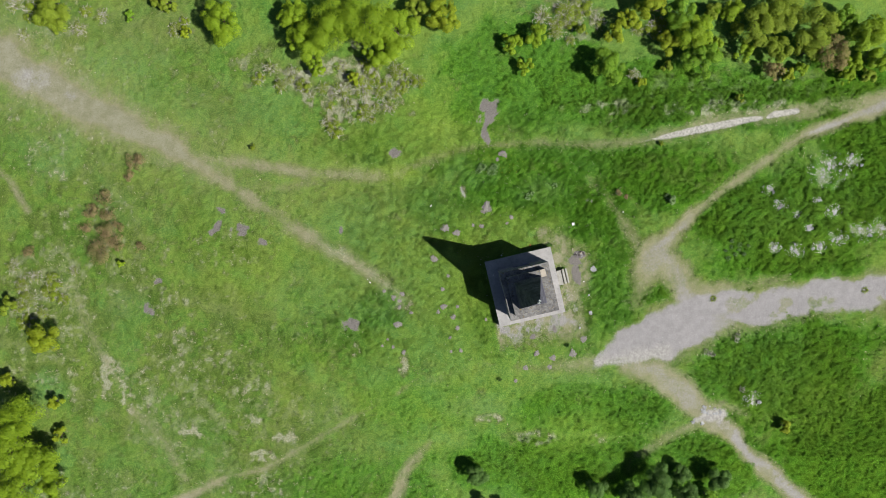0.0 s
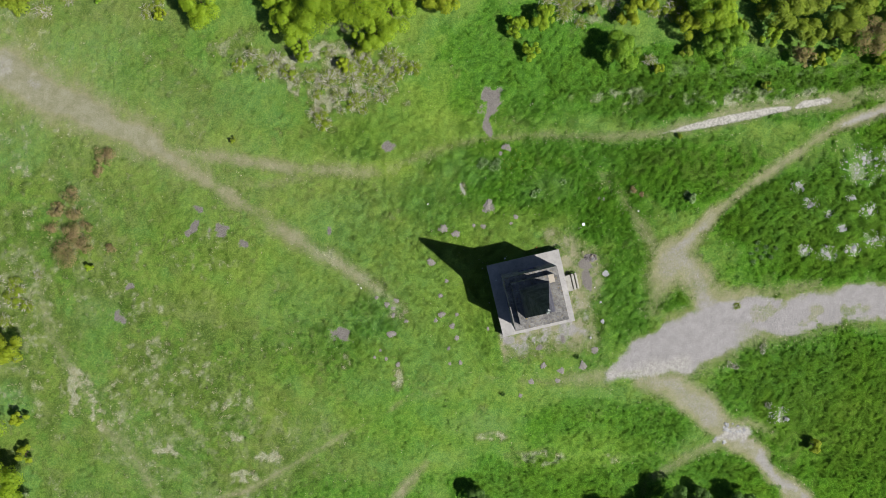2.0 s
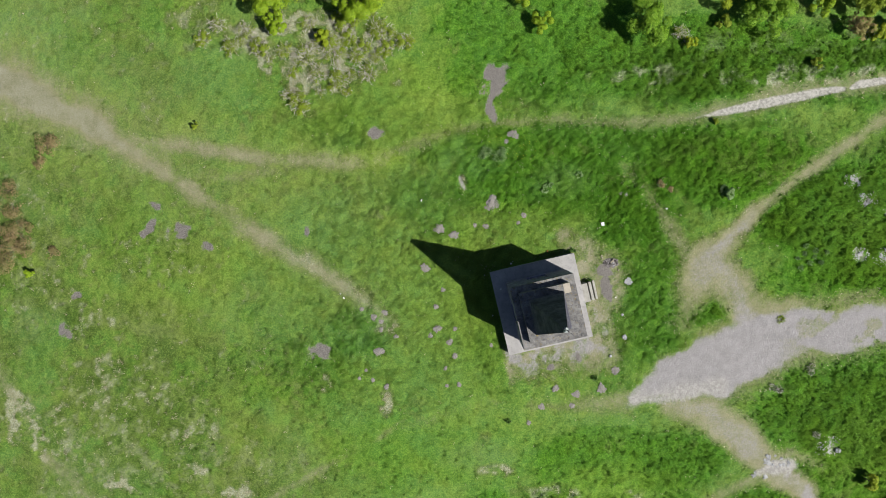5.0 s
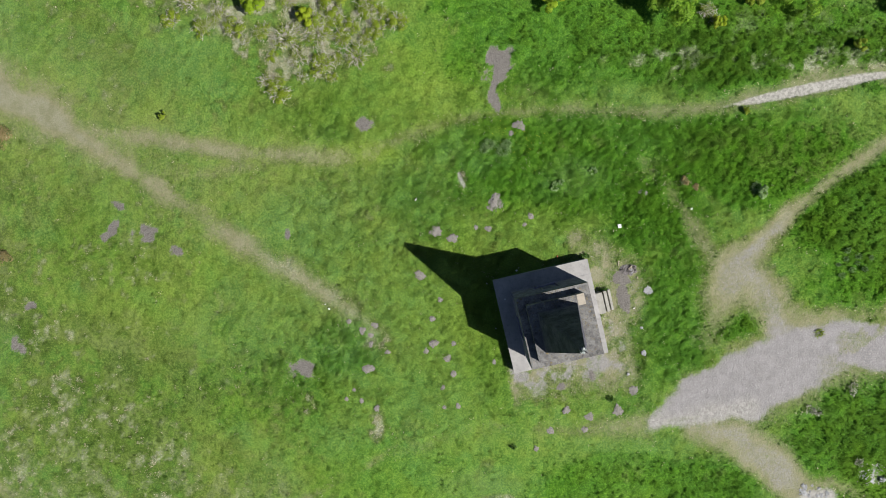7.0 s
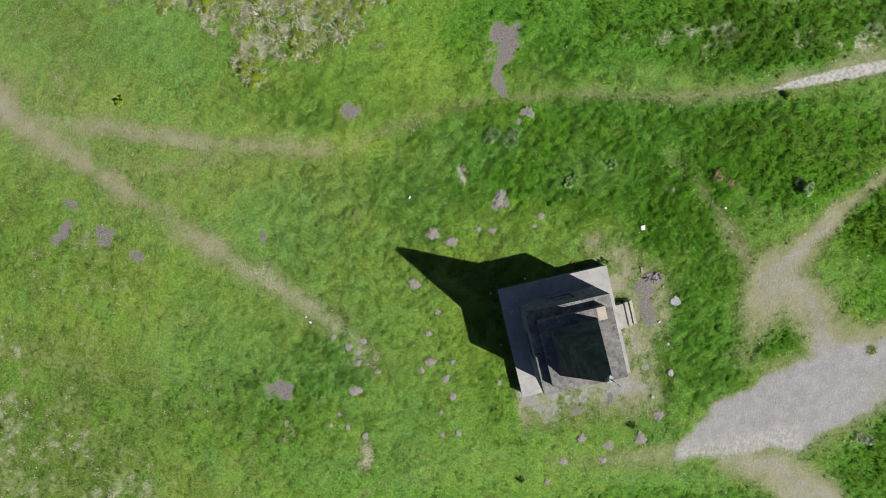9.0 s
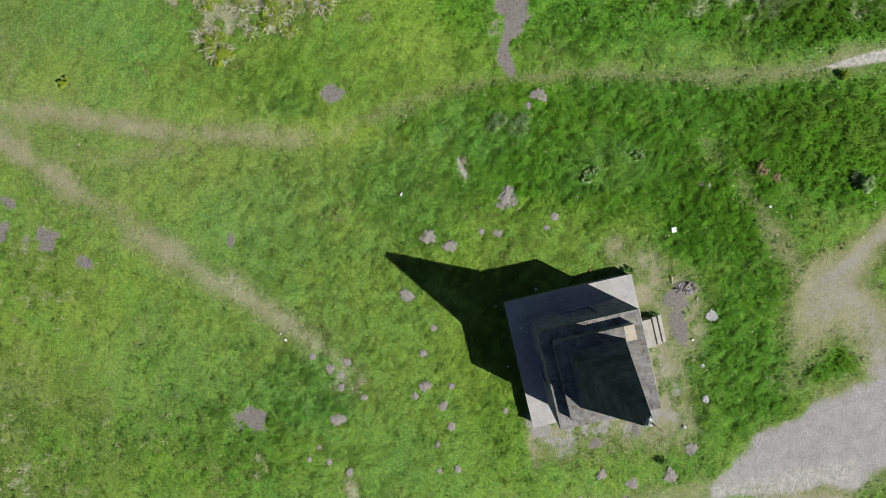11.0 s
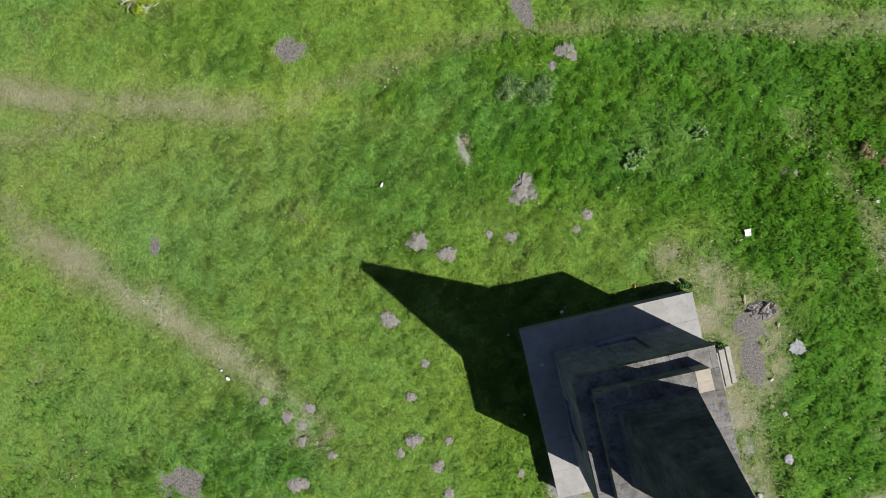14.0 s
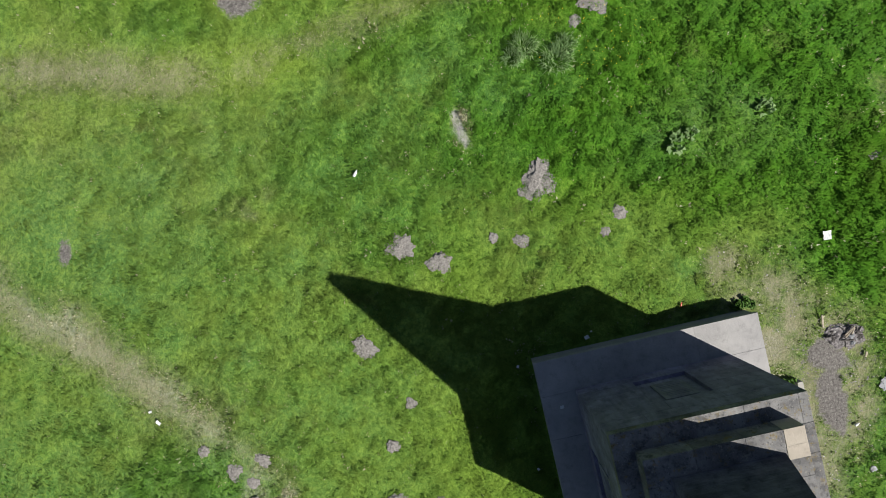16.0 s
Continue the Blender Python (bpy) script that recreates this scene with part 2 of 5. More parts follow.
MAT_LEAD = plain_material("weathered_lead", (0.085, 0.105, 0.108), (0.27, 0.30, 0.30), 16.0, 0.6, 0.3, 0.6)
MAT_IRON = plain_material("blackened_iron", (0.014, 0.014, 0.014), (0.036, 0.036, 0.036), 20.0, 0.6, 0.7, 0.2)
LEAVES = {
    "lime": leaf_material("lime_leaves", (0.128, 0.228, 0.010), (0.240, 0.352, 0.022), (0.165, 0.258, 0.012)),
    "olive": leaf_material("olive_leaves", (0.120, 0.188, 0.014), (0.226, 0.302, 0.030), (0.148, 0.206, 0.018)),
    "gold": leaf_material("golden_leaves", (0.160, 0.235, 0.010), (0.260, 0.330, 0.022), (0.175, 0.222, 0.013)),
    "leafy": leaf_material("fresh_green_leaves", (0.090, 0.205, 0.012), (0.180, 0.310, 0.026), (0.120, 0.225, 0.016)),
    "deep": leaf_material("deep_green_leaves", (0.050, 0.120, 0.024), (0.105, 0.200, 0.042), (0.064, 0.130, 0.026)),
    "brown": leaf_material("brown_bracken", (0.180, 0.138, 0.066), (0.292, 0.236, 0.126), (0.165, 0.172, 0.058)),
    "sage": leaf_material("grey_green_grass", (0.110, 0.210, 0.066), (0.260, 0.370, 0.165), (0.160, 0.260, 0.105)),
    "grey": leaf_material("half_bare_hawthorn", (0.160, 0.130, 0.050), (0.240, 0.198, 0.090), (0.170, 0.185, 0.045)),
}


# ---------------------------------------------------------------- shape helpers
def part(name, bm, material, parent=None, label="", smooth=False):
    """Link a bmesh as one mesh object under a thing or a part."""
    me = bpy.data.meshes.new(name)
    bm.to_mesh(me)
    bm.free()
    me.materials.append(material)
    if smooth:
        me.polygons.foreach_set("use_smooth", [True] * len(me.polygons))
    ob = new(name, me)
    if parent is not None:
        ob.parent = parent
    return tagged(ob, label)


def quick_mesh(name, verts, faces, materials, fields=None, smooth=False):
    """A mesh of triangles or quads straight from arrays."""
    me = bpy.data.meshes.new(name)
    n, k = faces.shape
    me.vertices.add(len(verts))
    me.vertices.foreach_set("co", np.ascontiguousarray(verts, np.float32).ravel())
    me.loops.add(n * k)
    me.loops.foreach_set("vertex_index", np.ascontiguousarray(faces, np.int32).ravel())
    me.polygons.add(n)
    me.polygons.foreach_set("loop_start", np.arange(0, n * k, k, dtype=np.int32))
    me.polygons.foreach_set("loop_total", np.full(n, k, np.int32))
    if smooth:
        me.polygons.foreach_set("use_smooth", np.ones(n, bool))
    for key, values in (fields or {}).items():
        me.attributes.new(key, "FLOAT", "POINT").data.foreach_set("value", np.ascontiguousarray(values, np.float32))
    me.update(calc_edges=True)
    me.materials.append(materials)
    return me


def lean_normals(me, normals):
    """Shade the leaves of a mesh by the given directions, one for each vertex."""
    me.attributes.new("custom_normal", "FLOAT_VECTOR", "POINT").data.foreach_set("vector", np.ascontiguousarray(normals, np.float32).ravel())


def block(x0, x1, y0, y1, z0, z1, bevel=0.012, inset=0.0):
    """A box with worn edges; inset draws its top in on all sides."""
    bm = bmesh.new()
    low = [bm.verts.new(p) for p in ((x0, y0, z0), (x1, y0, z0), (x1, y1, z0), (x0, y1, z0))]
    i = inset
    top = [bm.verts.new(p) for p in ((x0 + i, y0 + i, z1), (x1 - i, y0 + i, z1), (x1 - i, y1 - i, z1), (x0 + i, y1 - i, z1))]
    bm.faces.new(low[::-1])
    bm.faces.new(top)
    for a in range(4):
        b = (a + 1) % 4
        bm.faces.new((low[a], low[b], top[b], top[a]))
    if bevel:
        bmesh.ops.bevel(bm, geom=bm.edges[:], offset=bevel, segments=2, profile=0.6, affect="EDGES")
    return bm


def tube(bm, points, radii, sides=6):
    """A tapered limb along points."""
    rings = []
    for i, p in enumerate(points):
        way = (points[min(i + 1, len(points) - 1)] - points[max(i - 1, 0)]).normalized()
        u = way.orthogonal().normalized()
        v = way.cross(u)
        rings.append([bm.verts.new(p + radii[i] * (math.cos(a) * u + math.sin(a) * v)) for a in (2 * math.pi * k / sides for k in range(sides))])
    for a, b in zip(rings, rings[1:]):
        for k in range(sides):
            bm.faces.new((a[k], a[(k + 1) % sides], b[(k + 1) % sides], b[k]))
    bm.faces.new(rings[-1])
    bm.faces.new(rings[0][::-1])


def lump(rng, radius, height, rough=0.25, cuts=2, sink=0.3):
    """An uneven heap or stone, its foot a little below zero."""
    bm = bmesh.new()
    bmesh.ops.create_icosphere(bm, subdivisions=cuts, radius=1.0)
    shift = Vector((rng.uniform(-50, 50), rng.uniform(-50, 50), rng.uniform(-50, 50)))
    for v in bm.verts:
        k = 1 + rough * noise.noise(v.co * 1.3 + shift) + rough * 0.8 * noise.noise(v.co * 3.6 + shift) + rough * 0.6 * noise.noise(v.co * 9.0 + shift)
        v.co = Vector((v.co.x * radius * k, v.co.y * radius * k, (v.co.z * k) * height - sink * height * 0.3))
    return bm


# ---------------------------------------------------------------- the lie of the land
def ramp_np(x):
    return np.where(x > 0, x * x / (np.abs(x) + 2.0), 0.0)


def base_height(x, y):
    return -0.035 * ramp_np(np.minimum(y - 3, 60)) - 0.045 * ramp_np(np.minimum(-x - 12, 60)) - 0.06 * ramp_np(np.minimum(-y - 5, 40)) - 0.03 * ramp_np(np.minimum(x - 12, 60))


LATTICE = np.random.RandomState(7).rand(256, 256)


def value_noise(x, y, scale, seed=0):
    x, y = x * scale + 31.7 * seed, y * scale + 17.3 * seed
    xi, yi = np.floor(x).astype(int), np.floor(y).astype(int)
    fx, fy = x - xi, y - yi
    fx, fy = fx * fx * (3 - 2 * fx), fy * fy * (3 - 2 * fy)
    a, b = LATTICE[xi % 256, yi % 256], LATTICE[(xi + 1) % 256, yi % 256]
    c, d = LATTICE[xi % 256, (yi + 1) % 256], LATTICE[(xi + 1) % 256, (yi + 1) % 256]
    return (a * (1 - fx) + b * fx) * (1 - fy) + (c * (1 - fx) + d * fx) * fy


def fbm(x, y, scale, octaves=4, seed=0):
    total, amp = 0.0, 0.5
    for o in range(octaves):
        total = total + amp * value_noise(x, y, scale * 2.03 ** o, seed + o)
        amp *= 0.5
    return total / (1 - 0.5 ** octaves)


def smooth(v, lo, hi):
    s = np.clip((v - lo) / (hi - lo), 0, 1)
    return s * s * (3 - 2 * s)


def worn(x, y, line, soft, wobble):
    """How far x, y lies within a line of (x, y, half width, strength)."""
    best = np.zeros(np.shape(x))
    for (ax, ay, aw, ak), (bx, by, bw, bk) in zip(line, line[1:]):
        ux, uy = bx - ax, by - ay
        s = np.clip(((x - ax) * ux + (y - ay) * uy) / (ux * ux + uy * uy), 0, 1)
        d = np.hypot(x - ax - s * ux, y - ay - s * uy) - (aw + s * (bw - aw)) + wobble
        best = np.maximum(best, (ak + s * (bk - ak)) * (1 - smooth(d, -0.6 * soft, 1.25 * soft)))
    return best


def oval(x, y, cx, cy, rx, ry, turn=0.0):
    c, s = math.cos(radians(turn)), math.sin(radians(turn))
    dx, dy = x - cx, y - cy
    return np.hypot((dx * c + dy * s) / rx, (-dx * s + dy * c) / ry)


# Trodden earth: points of x, y, half width, strength; then the softness of the edge.
FOOTPATHS = [
    ([(-62, 28, 1.6, 1.0), (-50.3, 21.9, 1.7, 1.0), (-42.9, 17.4, 1.4, 1.0), (-37.8, 15.2, 1.1, 0.95), (-32.8, 12.7, 0.8, 0.9), (-27.9, 9.5, 0.40, 0.85), (-23.5, 6.8, 0.32, 0.75), (-19.2, 4.0, 0.3, 0.75), (-15.5, 1.9, 0.25, 0.7), (-13.2, 0.4, 0.15, 0.58), (-11.0, -1.1, 0.1, 0.42)], 1.0),
    ([(-33.5, 13.6, 0.6, 0.6), (-29.5, 11.8, 0.4, 0.6), (-25.1, 11.2, 0.35, 0.85), (-20.8, 10.6, 0.30, 0.75), (-17.5, 10.3, 0.2, 0.7), (-14.0, 10.1, 0.25, 0.58), (-12.0, 10.2, 0.3, 0.45), (-9.8, 11.1, 0.15, 0.40), (-6.6, 12.3, 0.05, 0.46), (-3.5, 12.9, 0.05, 0.66), (0.6, 13.1, 0.0, 0.58), (5.7, 12.9, 0.0, 0.60), (10.3, 13.2, 0.2, 0.66), (17, 14.9, 0.5, 0.6), (24.5, 16.0, 0.5, 0.62), (32.6, 17.0, 0.6, 0.75), (45, 20, 0.6, 0.8)], 0.8),
    ([(-62, 28, 2.2, 0.75), (-50.3, 21.9, 2.2, 0.75), (-42.9, 17.4, 1.9, 0.7), (-37.8, 15.2, 1.6, 0.65), (-32.8, 12.7, 1.2, 0.6), (-27.9, 9.9, 0.6, 0.5)], 1.8),
    ([(-27.5, 9.3, 0.1, 0.5), (-22.5, 9.0, 0.3, 0.45), (-17.5, 10.0, 0.1, 0.4)], 1.0),
    ([(-31.5, 12.6, 0.5, 0.6), (-28.5, 10.8, 0.6, 0.45), (-25.5, 9.4, 0.3, 0.45)], 1.2),
    ([(45, 21, 0.7, 0.9), (32.6, 16.6, 0.6, 0.9), (28.6, 15.0, 0.4, 0.85), (25.1, 13.7, 0.25, 0.75), (22.5, 11.9, 0.15, 0.75), (17.4, 8.4, 0.22, 0.8), (14.9, 6.3, 0.25, 0.85), (13.1, 4.5, 0.5, 0.9)], 0.65),
    ([(13.4, 4.7, 0.5, 0.88), (11.9, 3.1, 1.3, 0.82), (11.1, 1.6, 1.2, 0.74), (10.6, 0.2, 0.8, 0.6), (10.2, -1.6, 0.5, 0.42)], 1.1),
    ([(12.4, 2.4, 1.1, 0.8), (14.0, 1.2, 1.1, 0.76), (14.9, -0.6, 1.0, 0.85)], 1.1),
    ([(5.7, 10.2, 0.05, 0.36), (7.5, 8.1, 0.1, 0.45), (9.1, 5.7, 0.3, 0.66), (10.4, 3.8, 0.4, 0.5)], 0.8),
    ([(9.0, -7.3, 0.5, 0.75), (12.1, -7.9, 1.1, 0.78), (14.3, -9.4, 1.1, 0.8), (16.6, -11.8, 0.9, 0.88), (19.1, -13.6, 0.6, 0.95), (21.3, -16.1, 0.5, 0.95), (24.1, -18.3, 0.5, 0.9), (27.5, -21.5, 0.6, 0.9), (34, -28, 0.7, 0.9)], 0.8),
    ([(16.7, -12.2, 0.4, 0.75), (14.4, -13.6, 0.2, 0.6), (12.3, -15.0, 0.15, 0.55), (9.5, -16.5, 0.1, 0.35)], 0.8),
    ([(16.9, -11.5, 0.5, 0.75), (18.5, -11.0, 0.3, 0.65), (20.5, -11.8, 0.1, 0.4)], 0.8),
    ([(-38, -24, 0.5, 0.85), (-32.3, -20.9, 0.4, 0.85), (-28.3, -18.8, 0.2, 0.72), (-24.9, -18.0, 0.1, 0.66), (-20.7, -15.5, 0.05, 0.56), (-17.0, -13.2, 0.05, 0.52), (-12.2, -10.5, 0.0, 0.45), (-9.4, -8.3, 0.0, 0.3)], 0.55),
    ([(-13.5, -24, 0.4, 0.8), (-12.0, -20.2, 0.4, 0.8), (-10.7, -17.2, 0.3, 0.75), (-8.7, -14.9, 0.15, 0.5)], 0.7),
    ([(-10.0, -9.2, 0.1, 0.25), (-4.0, -7.4, 0.1, 0.28), (1.7, -7.7, 0.15, 0.4), (6.9, -6.9, 0.3, 0.65)], 0.9),
    ([(-52, 12, 0.2, 0.7), (-49.5, 9.9, 0.15, 0.7), (-47.6, 7.0, 0.15, 0.6)], 0.6),
    ([(-43.2, 1.5, 0.1, 0.45), (-42.3, -3.7, 0.15, 0.5), (-40.0, -7.6, 0.3, 0.62), (-37.9, -12.0, 0.3, 0.55), (-34.7, -15.4, 0.2, 0.5), (-32.6, -19.3, 0.2, 0.6)], 0.9),
    ([(14.5, -0.9, 0.9, 0.8), (17, -0.6, 0.7, 0.72), (20, 0.0, 0.5, 0.65), (24, 0.8, 0.2, 0.5)], 0.9),
]
# Pale stone and gravel, in the same way; last, how white.
GRAVEL = [
    ([(7.0, -7.0, 0.1, 1.0), (8.4, -6.2, 0.6, 1.0), (10.2, -5.3, 1.4, 1.0), (12.6, -4.4, 2.0, 1.0), (15.6, -3.2, 2.0, 0.98), (19.7, -2.0, 1.5, 0.95), (24.3, -1.4, 1.3, 0.92), (28.4, -0.8, 1.3, 0.9), (33.5, -0.4, 1.3, 0.9), (46, 0.8, 1.3, 0.9), (70, 3, 1.3, 0.9)], 0.7, 0.0),
    ([(7.2, -7.0, 0.1, 0.9), (9.0, -6.9, 0.3, 0.9), (11.5, -6.4, 0.3, 0.8), (13.0, -6.0, 0.1, 0.6)], 0.6, 0.55),
    ([(10.9, 13.25, 0.0, 1.0), (13.8, 13.85, 0.20, 1.0), (16.9, 14.5, 0.26, 1.0), (19.9, 15.1, 0.25, 1.0), (21.4, 15.3, 0.08, 1.0)], 0.2, 1.0),
    ([(21.9, 15.35, 0.05, 1.0), (22.6, 15.65, 0.25, 1.0), (24.6, 15.95, 0.15, 1.0)], 0.2, 1.0),
    ([(25.7, 13.9, 0.05, 0.7), (27.6, 14.6, 0.2, 0.75), (29.4, 15.2, 0.1, 0.7)], 0.4, 0.4),
    ([(16.0, -12.5, 0.2, 0.9), (17.2, -12.0, 0.5, 1.0), (18.4, -11.9, 0.35, 0.9)], 0.5, 0.7),
    ([(18.4, -12.6, 0.35, 0.8), (19.4, -13.8, 0.4, 0.78), (21.3, -16.1, 0.4, 0.72), (24.1, -18.3, 0.4, 0.66), (27.5, -21.5, 0.45, 0.66), (34, -28, 0.45, 0.66)], 0.5, 0.2),
    ([(24.9, 13.6, 0.05, 0.45), (29.0, 15.2, 0.2, 0.55), (33, 16.7, 0.35, 0.6), (45, 21, 0.4, 0.6)], 0.5, 0.1),
    ([(9.6, -7.3, 0.3, 0.5), (12.1, -7.8, 0.7, 0.52), (14.4, -9.4, 0.6, 0.5), (16.3, -11.5, 0.5, 0.62)], 0.9, 0.1),
    ([(10.9, 1.0, 0.4, 0.3), (11.5, 2.4, 0.8, 0.46), (12.3, 3.4, 0.5, 0.5), (14.4, 0.6, 0.5, 0.5), (14.8, -0.8, 0.7, 0.66)], 0.9, 0.0),
    ([(11.6, 3.2, 0.2, 0.5), (12.6, 4.1, 0.3, 0.62), (14.3, 5.5, 0.15, 0.5)], 0.6, 0.0),
    ([(-5.8, 9.1, 0.05, 0.85), (-5.65, 8.6, 0.12, 0.9), (-5.45, 8.2, 0.05, 0.85)], 0.25, 0.5),
    ([(-47.6, 19.9, 0.7, 0.8), (-46.5, 19.2, 0.6, 0.8)], 1.3, 0.7),
    ([(-43.6, 18.2, 0.2, 0.55), (-43.0, 17.8, 0.2, 0.55)], 0.8, 0.4),
]
# Rubble of pale stones showing through the grass: centre and radius.
RUBBLE = [
    (27.4, 10.7, 1.6), (29.6, 11.4, 0.8), (23.15, 7.5, 0.55), (24.65, 6.6, 0.35), (27.95, 6.9, 0.65), (25.7, 5.4, 0.35), (22.7, 3.6, 0.5), (24.5, 3.3, 0.7),
    (26.7, 3.6, 0.55), (28.3, 4.5, 0.75), (30.4, 5.0, 0.9), (32.4, 5.4, 0.9), (26.4, 7.9, 0.3), (22.0, 8.85, 0.5), (21.0, -10.4, 0.75),
]
# Bare earth: centre, radii, turn.
BARE = [
    (-3.2, 15.9, 0.80, 1.15, -15), (-3.6, 13.9, 0.30, 0.75, 10), (-3.5, 14.9, 0.32, 0.6, 0), (-16.0, -3.7, 0.75, 0.75, 0), (-28.8, 5.4, 0.30, 0.85, -35),
    (-26.4, 5.2, 0.70, 0.42, -10), (-24.1, 3.8, 0.60, 0.30, -15), (-35.9, -2.7, 0.55, 0.70, 20), (-34.6, 0.3, 0.40, 0.25, 0),
    (-28.3, 6.9, 0.50, 0.28, -30), (-11.8, 12.3, 0.55, 0.42, 30), (4.85, 2.35, 0.6, 0.42, 0),
    (-16.9, 5.1, 0.22, 0.42, 0), (0.8, -4.6, 0.4, 0.3, 0), (2.8, -4.0, 0.3, 0.45, 0),
]


def land(x, y):
    """The ground's fields at x, y: trodden, pale, bare, lush and dry."""
    f = {}
    wobble = 1.0 * (fbm(x, y, 0.6, 5, 3) - 0.5)
    wear, pale = np.zeros(np.shape(x)), np.zeros(np.shape(x))
    for line, soft in FOOTPATHS:
        wear = np.maximum(wear, worn(x, y, line, soft, wobble * soft))
    chalk = np.zeros(np.shape(x))
    for line, soft, white in GRAVEL:
        here = worn(x, y, line, soft, wobble * soft * (2.2 if soft > 0.5 else 1.0))
        pale = np.maximum(pale, here)
        if white:
            chalk = np.maximum(chalk, white * np.clip(here * 2, 0, 1))
        if soft == 0.7 and not white:
            wear = np.maximum(wear, 0.75 * worn(x, y, line, 1.9, wobble))
    for cx, cy, r in RUBBLE:
        here = 1 - smooth(oval(x, y, cx, cy, r * 1.25, r) + 1.2 * wobble + 2.6 * (fbm(x, y, 1.6, 4, 9) - 0.45), 0.2, 1.3)
        pale = np.maximum(pale, 0.48 * here)
        chalk = np.maximum(chalk, 0.2 * np.clip(2 * here, 0, 1))
    wear = np.clip(wear - 0.25 * smooth(fbm(x, y, 0.45, 4, 91), 0.50, 0.75) * smooth(1 - wear, 0.0, 0.3), 0, 1)
    pale = np.clip(pale - 0.42 * smooth(fbm(x, y, 0.8, 4, 27), 0.54, 0.66) * smooth(x, 14, 20) * (y < 2), 0, 1)
    bare = np.zeros(np.shape(x))
    for cx, cy, rx, ry, turn in BARE:
        bare = np.maximum(bare, 1 - smooth(oval(x, y, cx, cy, rx, ry, turn) + wobble * 1.6 + 2.2 * (fbm(x, y, 1.5, 4, 8) - 0.5), 0.5, 1.3))
    # a dug strip of bare soil beside the steps
    bare = np.maximum(bare, 1 - smooth(oval(x, y, 4.78, 1.15, 0.44, 1.02, 12) + 0.7 * (fbm(x, y, 2.2, 4, 8) - 0.5), 0.78, 1.05))
    # the worn margin round the plinth
    c, s = math.cos(radians(TURN)), math.sin(radians(TURN))
    lx, ly = np.abs(x * c + y * s), np.abs(-x * s + y * c)
    south = np.where(-x * s + y * c < 0, 1.6, 0.35)
    east = np.where(x * c + y * s > 0, 1.1, 0.3)
    margin = np.maximum((lx - 3.04) / east, (ly - 3.04) / south)
    wear = np.maximum(wear, (0.40 + 0.45 * smooth(fbm(x, y, 1.1, 4, 14), 0.40, 0.62)) * (1 - smooth(margin + 1.0 * wobble, 0.8, 2.2)) * (0.15 + 0.85 * smooth(np.maximum(x * c + y * s, x * s - y * c), 1.8, 3.0)))
    wear = np.maximum(wear, (0.35 + 0.4 * smooth(fbm(x, y, 1.6, 4, 15), 0.4, 0.6)) * (1 - smooth(oval(x, y, 5.0, 1.6, 1.3, 2.4) + 1.4 * wobble, 0.4, 1.3)))
    wear = np.maximum(wear, (0.30 + 0.4 * smooth(fbm(x, y, 1.6, 4, 16), 0.4, 0.6)) * (1 - smooth(oval(x, y, 2.7, 4.5, 2.1, 1.1, -10) + 1.4 * wobble, 0.3, 1.3)))
    pale = np.maximum(pale, (0.32 + 0.42 * smooth(fbm(x, y, 1.4, 4, 29), 0.42, 0.6)) * (0.4 + 0.6 * smooth(x * s - y * c, -0.5, 2.5)) * (1 - smooth(margin + 1.0 * wobble, 0.5, 1.9)) * smooth(np.maximum(x * c + y * s, x * s - y * c), 2.4, 3.2))
    dry = 0.45 * smooth(fbm(x, y, 0.42, 5, 11), 0.52, 0.85) * smooth(fbm(x, y, 2.9, 3, 13), 0.35, 0.70)
    west = smooth(-x - 0.35 * y, 10, 30)
    dry = np.maximum(dry, west * (0.14 + 0.20 * smooth(fbm(x, y, 0.5, 3, 19), 0.40, 0.62) + 0.42 * smooth(fbm(x, y, 2.8, 3, 17) + 0.5 * (fbm(x, y, 0.22, 3, 18) - 0.5), 0.57, 0.84)))
